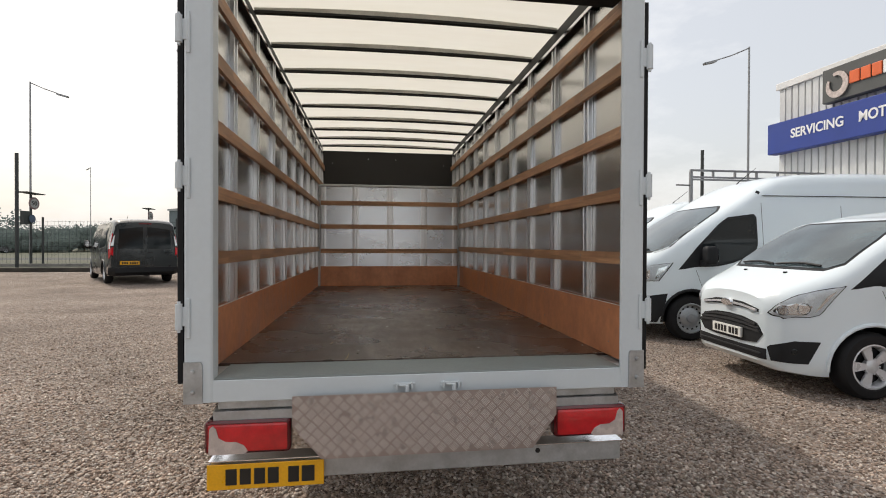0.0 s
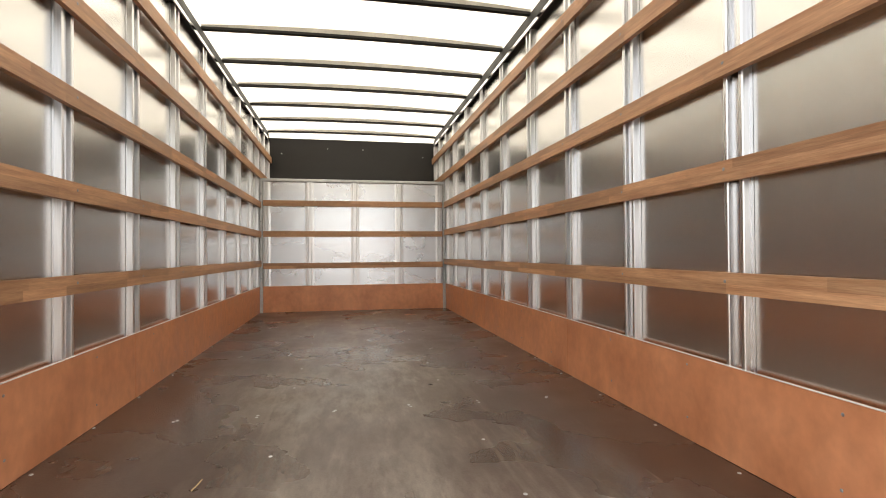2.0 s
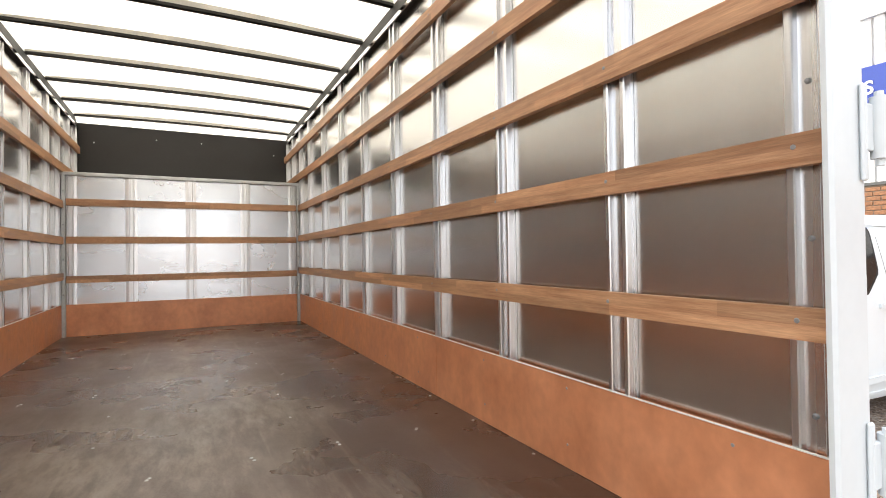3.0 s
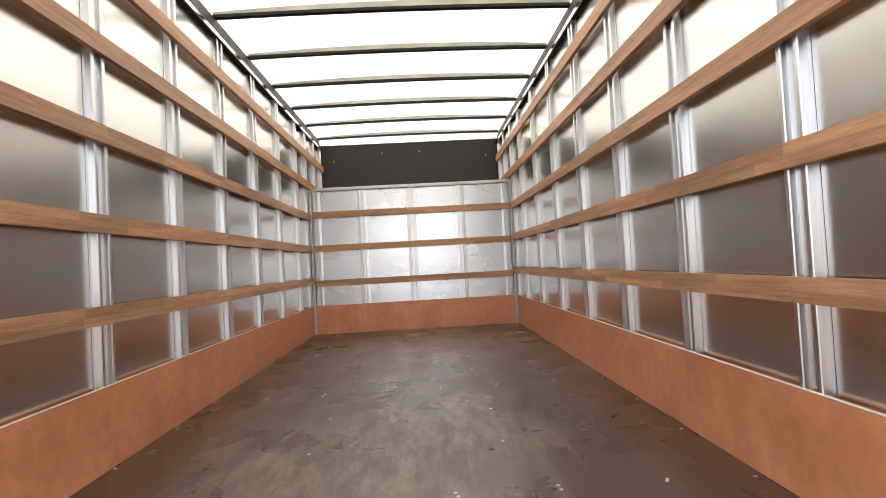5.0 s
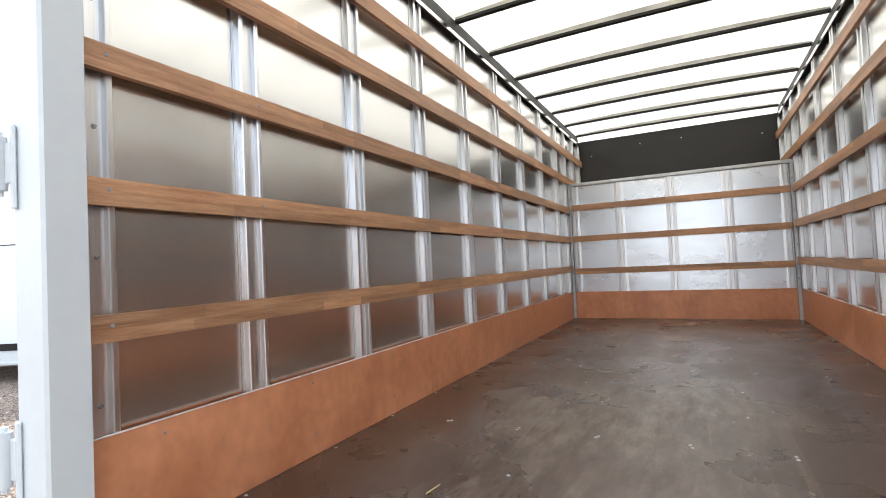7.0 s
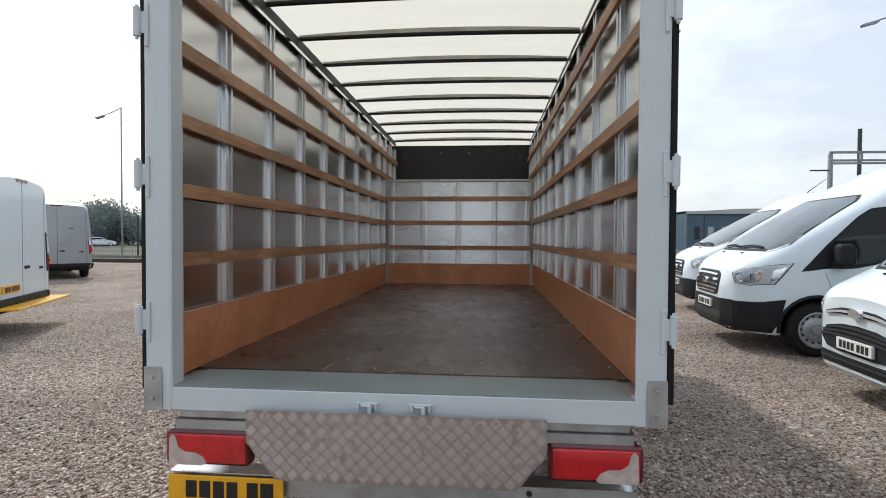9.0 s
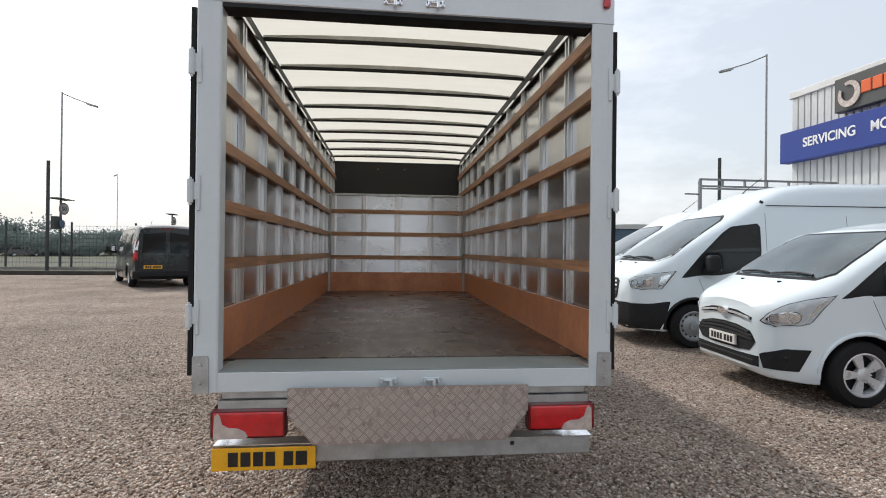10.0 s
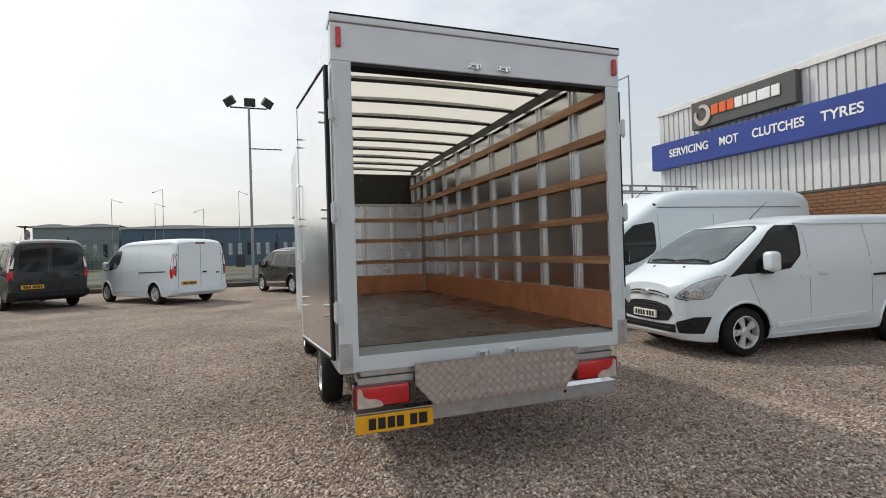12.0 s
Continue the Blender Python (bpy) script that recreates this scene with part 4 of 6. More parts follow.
def van(m, spec, paint, label, wheels="alloy", front=True, rear=True, group="", black_trim=False):
    """A panel van: its origin lies on the ground under the front axle, its nose along +x."""
    ob = thing("van", m, label, "van", group)
    bm = van_shell(spec)
    tree_ = BVHTree.FromBMesh(bm)
    shell = part("body", bm, [paint, M_PLASTIC], ob)
    tail, w, H = spec["tail"], spec["width"] / 2, spec["height"]
    trim = M_PLASTIC if black_trim or spec["dark_trim"] else paint
    lift, low = spec.get("lift", lambda v: v), spec.get("low_height", H)

    def put(name, view, outline, mat, out=0.006, label="", parent=None, rows=10, cols=10, sink=0.02, upright=False):
        if view == "B":
            outline = [(a, lift(b)) for a, b in outline]
        return part(name, skin_patch(tree_, view, outline, out, sink, rows, cols, upright), mat, parent or ob, label)

    def strip(name, view, x0, z0, x1, z1, wide, mat, out, n=14):
        return put(name, view, [(x0, z0 - wide), (x0, z0 + wide), (x1, z1 + wide), (x1, z1 - wide)], mat, out, rows=n, cols=2, sink=0.006, upright=True)

    def line(view, x0, z0, x1, z1, parent=None):
        o = [(x0 - 0.003, z0), (x0 + 0.003, z0), (x1 + 0.003, z1), (x1 - 0.003, z1)]
        return put("door_seam", view, o, M_GAP, 0.0012, rows=10, cols=1, sink=0.004, parent=parent)

    put("screen_surround", "F", spec["surround"], M_PLASTIC, 0.003, rows=16, cols=18)
    put("windscreen", "F", spec["screen"], M_SCREEN, 0.006, "sloping windscreen", rows=16, cols=18)
    for view, s in (("L", 1), ("R", -1)):
        put("window_surround", view, spec["door_window"], M_PLASTIC, 0.004, rows=16, cols=14)
        put("door_window", view, spec["door_glass"], M_WINDOW, 0.007, "dark cab door window", rows=12, cols=12)
        for x0, z0, x1, z1 in spec["seams"]:
            line(view, x0, z0, x1, z1)
        for x, z in spec["handles"]:
            put("door_handle", view, [(x - 0.09, z - 0.02), (x + 0.09, z - 0.02), (x + 0.09, z + 0.02), (x - 0.09, z + 0.02)], M_PLASTIC if black_trim else paint, 0.02, rows=2, cols=6)
        for name, x0, z0, x1, z1, wide, dark in spec["strips"]:
            strip(name, view, x0, z0, x1, z1, wide, M_PLASTIC if dark else (M_CHROME if black_trim and dark is False else paint), 0.018 if dark is not None else 0.007)
        if spec.get("marker"):
            x, z = spec["marker"]
            put("side_marker", view, [(x - 0.028, z), (x, z - 0.028), (x + 0.028, z), (x, z + 0.028)], M_PLASTIC, 0.012, rows=4, cols=4)
        mx, mz = spec["mirror"]
        bmm = box(mx - 0.09, mx + 0.10, *sorted((s * (w + 0.03), s * (w + 0.20))), mz - 0.14, mz + 0.14, 0.07, segments=4)
        mir = part("mirror", bmm, M_PLASTIC if spec["dark_trim"] or black_trim else paint, ob, "door mirror")
        part("mirror_arm", box(mx - 0.02, mx + 0.09, *sorted((s * (w - 0.10), s * (w + 0.14))), mz - 0.17, mz - 0.07, 0.03, segments=2), M_PLASTIC, mir)
        part("mirror_glass", box(mx - 0.097, mx - 0.0905, *sorted((s * (w + 0.06), s * (w + 0.17))), mz - 0.09, mz + 0.09), M_CHROME, mir)
        for x in spec["axles"]:
            pts = []
            for k in range(15):
                t = radians(-8 + 196 * k / 14)
                px_, pz = x + 0.425 * math.cos(t), 0.345 + 0.425 * math.sin(t)
                hit, nor, _, _ = tree_.ray_cast(Vector((px_, s * 4, pz)), Vector((0, -s, 0)))
                if hit:
                    pts.append(hit + nor * 0.002)
            part("arch_lip", tube(pts, 0.022, None, 8), M_PLASTIC if spec["dark_trim"] else paint, ob)
        put("sill_moulding", view, [(spec["axles"][0] - 0.46, 0.235), (spec["axles"][1] + 0.46, 0.245), (spec["axles"][1] + 0.46, 0.33), (spec["axles"][0] - 0.46, 0.32)], paint, 0.012, rows=4, cols=16)
        if black_trim:
            for x0, x1 in ((-1.12, -2.14), (-2.32, tail + 0.34)):
                put("side_window", view, [(x0, 1.10), (x1, 1.12), (x1 - 0.02, H - 0.27), (x0 - 0.02, H - 0.27)], M_WINDOW, 0.005, "dark tinted side window", rows=8, cols=8)
    if front:
        for flip, view in ((1, "FL"), (-1, "FR")):
            hl = put("headlight", view, corner(spec["headlight"]), M_GLASSLAMP, 0.012, "clear swept-back headlight with chrome reflectors", rows=14, cols=14)
            hc = Vector((0, 0, 0))
            for p in spec["headlight"]:
                hc += Vector(p) / len(spec["headlight"])
            put("lamp_gap", view, corner([tuple(hc + (Vector(p) - hc) * 1.07) for p in spec["headlight"]]), M_GAP, 0.002, parent=hl, rows=14, cols=14)
            put("lamp_bezel", view, corner(spec["headlight"]), M_LAMP, 0.005, parent=hl, rows=14, cols=14)
            for (x, y, z), r in spec["bulbs"]:
                hit, nor, _, _ = tree_.ray_cast(Vector((x + 3, flip * (y + 3), z)), Vector((-R2, -flip * R2, 0)))
                bmr = lathe([(0.0, -0.03), (r * 0.35, -0.028), (r * 0.8, -0.008), (r, 0.0), (r * 1.06, -0.004), (r * 1.06, -0.03)], pose(0, 0, 0), 24)
                part("reflector", merge(bmesh.new(), bmr, Matrix.Translation(hit + nor * 0.010) @ nor.to_track_quat("Z", "Y").to_matrix().to_4x4()), M_CHROME, hl)
            put("lamp_mask", view, corner(spec["lamp_mask"]), M_CHROME, 0.007, parent=hl, rows=10, cols=10)
            put("lamp_strip", view, corner(spec["lamp_strip"]), M_CHROME, 0.009, parent=hl, rows=5, cols=8)
            for o, mat in spec["corner_parts"]:
                put("corner_trim", view, corner(o), mat, 0.009, "black plastic corner trim", rows=10, cols=14)
            if spec["fog"]:
                x, y, z = spec["fog"]
                hit, nor, _, _ = tree_.ray_cast(Vector((x + 3, flip * (y + 3), z)), Vector((-R2, -flip * R2, 0)))
                bmr = lathe([(0.0, 0.006), (0.024, 0.005), (0.030, 0.0), (0.030, -0.02)], pose(0, 0, 0), 18)
                part("fog_lamp", merge(bmesh.new(), bmr, Matrix.Translation(hit + nor * 0.012) @ nor.to_track_quat("Z", "Y").to_matrix().to_4x4()), M_WINDOW, ob)
        for name, o, mat, out in spec["front_parts"]:
            put(name, "F", o, mat, out, rows=24, cols=6, upright=True)
        for zc, zs, w0, thick, mat in spec["slats"]:
            o = [(-w0, zs - thick), (-w0 * 0.5, zc * 0.75 + zs * 0.25 - thick), (0, zc - thick), (w0 * 0.5, zc * 0.75 + zs * 0.25 - thick), (w0, zs - thick), (w0, zs + thick), (w0 * 0.5, zc * 0.75 + zs * 0.25 + thick), (0, zc + thick), (-w0 * 0.5, zc * 0.75 + zs * 0.25 + thick), (-w0, zs + thick)]
            put("grille_slat", "F", o, mat, 0.026, rows=22, cols=1, upright=True)
        hit, nor, _, _ = tree_.ray_cast(Vector((6, 0, spec["badge_z"])), Vector((-1, 0, 0)))
        bmo = lathe([(0.0, 0.016), (0.055, 0.014), (0.064, 0.0), (0.064, -0.03)], pose(0, 0, 0), 28)
        for v in bmo.verts:
            v.co.x, v.co.y = v.co.x * 0.72, v.co.y * 1.6
        part("badge", merge(bmesh.new(), bmo, Matrix.Translation(hit + Vector((0.032, 0, 0))) @ Matrix(((0, 0, 1, 0), (0, 1, 0, 0), (-1, 0, 0, 0), (0, 0, 0, 1)))), M_CHROME, ob, "plain chrome oval badge")
        pz = spec["plate_z"]
        hit, nor, _, _ = tree_.ray_cast(Vector((6, 0, pz)), Vector((-1, 0, 0)))
        px_ = hit.x + 0.042
        pl = part("number_plate", box(px_ - 0.03, px_, -0.26, 0.26, pz - 0.056, pz + 0.056, 0.003), M_PLATEW, ob, "white front plate with dark bars")
        for y in (-0.19, -0.13, -0.07, -0.01, 0.075, 0.135, 0.195):
            part("character_bar", box(px_, px_ + 0.002, y - 0.022, y + 0.022, pz - 0.036, pz + 0.036), M_INK, pl)
        zb = spec["screen"][0][1]
        for y0, y1 in ((0.62, 0.02), (-0.02, -0.60)):
            pts = []
            for k in range(7):
                y = y0 + (y1 - y0) * k / 6
                hit, nor, _, _ = tree_.ray_cast(Vector((6, y, zb + 0.012 + 0.020 * math.sin(k / 6 * math.pi))), Vector((-1, 0, 0)))
                pts.append(hit + nor * 0.022)
            part("wiper", tube(pts, 0.013, None, 6), M_PLASTIC, ob)
        for y in (-0.33, 0.33):
            hit, nor, _, _ = tree_.ray_cast(Vector((spec["jet_x"], y, 6)), Vector((0, 0, -1)))
            part("washer_jet", box(hit.x - 0.02, hit.x + 0.02, y - 0.018, y + 0.018, hit.z - 0.01, hit.z + 0.012, 0.005), M_PLASTIC, ob)
    hit, nor, _, _ = tree_.ray_cast(Vector((spec["aerial"], 0.0, 6)), Vector((0, 0, -1)))
    part("aerial", tube([hit, hit + Vector((-0.05, 0, 0.05)), hit + Vector((-0.34, 0, 0.28))], 0.010, None, 6, 0.4), M_PLASTIC, ob)
    if rear:
        put("rear_seam", "B", [(-0.006, 0.42), (0.006, 0.42), (0.006, low - 0.13), (-0.006, low - 0.13)], M_GAP, 0.0012, rows=12, cols=1, sink=0.004)
        for s in (-1, 1):
            put("hinge_seam", "B", [(s * (w - 0.20) - 0.004, 0.50), (s * (w - 0.20) + 0.004, 0.50), (s * (w - 0.24) + 0.004, low - 0.18), (s * (w - 0.24) - 0.004, low - 0.18)], M_GAP, 0.0012, rows=10, cols=1, sink=0.004)
            x0, x1, lean = w - 0.135, w - 0.050, spec["lean"] * 0.30
            tl = put("tail_lamp", "B", [(s * x0, 0.84), (s * x1, 0.86), (s * (x1 - 0.03 - lean), 1.46), (s * (x0 - 0.02 - lean * 0.6), 1.50)], M_GAP, 0.014, "tall narrow red and clear tail lamp", rows=10, cols=4)
            put("red_section", "B", [(s * (x0 + 0.008), 0.86), (s * (x1 - 0.008), 0.875), (s * (x1 - 0.018), 1.10), (s * (x0 + 0.004), 1.12)], M_RED, 0.019, parent=tl, rows=6, cols=4)
            side = [(tail + 0.035, lift(0.80)), (tail + 0.12, lift(0.78)), (tail + 0.17, lift(0.95)), (tail + 0.13, lift(1.22)), (tail + 0.12, lift(1.48)), (tail + 0.05, lift(1.50))]
            put("lamp_side", "L" if s > 0 else "R", side, M_RED, 0.012, parent=tl, rows=12, cols=4)
            put("clear_section", "L" if s > 0 else "R", [(tail + 0.05, lift(1.06)), (tail + 0.11, lift(1.06)), (tail + 0.10, lift(1.44)), (tail + 0.06, lift(1.46))], M_LAMP, 0.016, parent=tl, rows=6, cols=3)
            put("clear_section", "B", [(s * (x0 + 0.002), 1.15), (s * (x1 - 0.022), 1.15), (s * (x1 - 0.042 - lean * 0.85), 1.42), (s * (x0 - 0.006 - lean * 0.5), 1.45)], M_LAMP, 0.019, parent=tl, rows=8, cols=4)
        put("rear_bumper", "B", [(-w + 0.06, 0.34), (w - 0.06, 0.34), (w - 0.06, 0.53), (-w + 0.06, 0.53)], trim, 0.06, rows=4, cols=16)
        hit, nor, _, _ = tree_.ray_cast(Vector((-14, 0.2, 0.66)), Vector((1, 0, 0)))
        px_ = hit.x - 0.03
        py = spec["rear_plate"]
        pl = part("number_plate", box(px_, px_ + 0.03, py - 0.26, py + 0.26, lift(0.605), lift(0.605) + 0.111, 0.003), M_YELLOW, ob, "yellow rear plate with dark bars")
        for y in (-0.20, -0.14, -0.08, -0.02, 0.07, 0.13, 0.19):
            part("character_bar", box(px_ - 0.002, px_, py + y - 0.022, py + y + 0.022, lift(0.605) + 0.019, lift(0.605) + 0.092), M_INK, pl)
        if black_trim:
            for s in (-1, 1):
                put("rear_window", "B", [(s * 0.06, 1.06), (s * (w - 0.25), 1.06), (s * (w - 0.29), low - 0.24), (s * 0.06, low - 0.22)], M_WINDOW, 0.005, "dark tinted rear window", rows=8, cols=6)
        put("rear_handle", "B", [(-0.20, 0.93), (-0.06, 0.93), (-0.06, 0.975), (-0.20, 0.975)], M_PLASTIC, 0.02, rows=3, cols=4)
        put("rear_badge", "B", [(-w + 0.30, 0.90), (-w + 0.42, 0.90), (-w + 0.42, 0.94), (-w + 0.30, 0.94)], M_PLASTIC, 0.008, rows=2, cols=4)
        put("brake_lamp", "B", [(-0.17, low - 0.15), (0.17, low - 0.15), (0.17, low - 0.105), (-0.17, low - 0.105)], M_REDDARK, 0.012, rows=1, cols=6)
    fa, ra = spec["axles"]
    cut_wells(shell, [(fa, 1), (fa, -1), (ra, 1), (ra, -1)], 0.405)
    for x in (fa, ra):
        for s in (-1, 1):
            wheel(ob, pose(x, s * (w - 0.135), 0.345, -s * 90, 0, 0), style=wheels)
    return ob


def custom_spec(wb, roof=1.83, rear_plate=0.0):
    tail = -wb - 0.98
    return dict(
        nose=0.99, tail=tail, wheelbase=wb, axles=(0.10, 0.13 - wb), width=1.96, height=roof, waist=1.06, lean=0.185, edge=0.15, dark_trim=False,
        top=[(0.99, 0.90), (0.975, 0.93), (0.92, 0.965), (0.80, 1.02), (0.62, 1.088), (0.47, 1.145), (0.38, 1.185), (0.10, 1.345), (-0.25, 1.53), (-0.50, 1.645), (-0.72, roof - 0.10), (-0.98, roof - 0.045), (-1.35, roof - 0.012), (-2.0, roof), (tail + 0.9, roof), (tail + 0.3, roof - 0.02), (tail + 0.05, roof - 0.07), (tail, roof - 0.14)],
        bottom=[(0.99, 0.34), (0.93, 0.25), (0.6, 0.20), (tail + 0.5, 0.25), (tail + 0.1, 0.33), (tail, 0.38)],
        half=[(0.99, 0.52), (0.965, 0.64), (0.91, 0.73), (0.82, 0.80), (0.66, 0.85), (0.45, 0.905), (0.15, 0.95), (-0.2, 0.972), (-0.8, 0.98), (tail + 0.6, 0.98), (tail + 0.12, 0.95), (tail, 0.905)],
        surround=[(-0.70, 1.165), (0.70, 1.165), (0.815, 1.225), (0.775, 1.45), (0.715, 1.60), (0.60, 1.642), (-0.60, 1.642), (-0.715, 1.60), (-0.775, 1.45), (-0.815, 1.225)],
        screen=[(-0.68, 1.185), (0.68, 1.185), (0.79, 1.235), (0.752, 1.45), (0.70, 1.582), (0.585, 1.624), (-0.585, 1.624), (-0.70, 1.582), (-0.752, 1.45), (-0.79, 1.235)],
        door_window=[(0.33, 1.015), (-0.30, 1.055), (-0.68, 1.085), (-0.92, 1.26), (-0.965, 1.58), (-0.94, 1.635), (-0.62, 1.635), (-0.46, 1.58), (-0.22, 1.41), (0.10, 1.19)],
        door_glass=[(-0.10, 1.06), (-0.30, 1.075), (-0.67, 1.105), (-0.895, 1.27), (-0.94, 1.575), (-0.92, 1.615), (-0.62, 1.615), (-0.45, 1.555), (-0.22, 1.385), (-0.10, 1.295)],
        seams=[(0.03, 1.005, -0.16, 0.62), (-1.03, 0.30, -1.04, 1.66), (-2.22, 0.36, -2.24, 1.62)],
        handles=[(-0.93, 0.995), (-1.29, 1.025)],
        strips=[("side_moulding", -0.42, 0.40, -2.10, 0.465, 0.030, False), ("slide_rail", -2.26, 0.965, tail + 0.42, 0.99, 0.016, True), ("cant_rail", -0.9, roof - 0.115, tail + 0.3, roof - 0.13, 0.006, False)],
        mirror=(-0.23, 1.19),
        headlight=[(0.955, 0.60, 0.775), (0.86, 0.72, 0.745), (0.74, 0.80, 0.75), (0.61, 0.865, 0.79), (0.52, 0.885, 0.90), (0.39, 0.91, 1.035), (0.58, 0.86, 1.005), (0.79, 0.77, 0.945), (0.91, 0.68, 0.86)],
        bulbs=[((0.88, 0.71, 0.815), 0.052), ((0.73, 0.81, 0.835), 0.058)], lamp_strip=[(0.66, 0.85, 0.80), (0.62, 0.865, 0.83), (0.46, 0.90, 1.00), (0.52, 0.885, 0.98)],
        corner_parts=[([(0.955, 0.585, 0.475), (0.93, 0.62, 0.345), (0.70, 0.83, 0.345), (0.60, 0.87, 0.545), (0.80, 0.775, 0.545), (0.90, 0.68, 0.505)], M_PLASTIC)], fog=(0.80, 0.775, 0.45),
        lamp_mask=[(0.935, 0.635, 0.795), (0.86, 0.72, 0.768), (0.73, 0.805, 0.775), (0.66, 0.845, 0.86), (0.78, 0.775, 0.885), (0.90, 0.685, 0.85)],
        front_parts=[("grille", [(-0.57, 0.575), (-0.48, 0.485), (-0.25, 0.465), (0.25, 0.465), (0.48, 0.485), (0.57, 0.575), (0.49, 0.665), (0.25, 0.705), (0, 0.715), (-0.25, 0.705), (-0.49, 0.665)], M_PLASTIC, 0.010),
                     ("upper_grille", [(-0.50, 0.775), (-0.25, 0.79), (0, 0.795), (0.25, 0.79), (0.50, 0.775), (0.50, 0.80), (0.25, 0.845), (0, 0.855), (-0.25, 0.845), (-0.50, 0.80)], M_PLASTIC, 0.008),
                     ("lower_grille", [(-0.60, 0.345), (0.60, 0.345), (0.60, 0.445), (0.25, 0.435), (-0.25, 0.435), (-0.60, 0.445)], M_PLASTIC, 0.008)],
        slats=[(0.690, 0.655, 0.47, 0.010, M_GAP), (0.652, 0.625, 0.52, 0.012, M_GAP), (0.612, 0.595, 0.54, 0.012, M_GAP), (0.825, 0.788, 0.48, 0.011, M_ALLOY), (0.395, 0.395, 0.55, 0.008, M_GAP)],
        badge_z=0.822, plate_z=0.545, aerial=-1.02, jet_x=0.56, rear_plate=rear_plate)


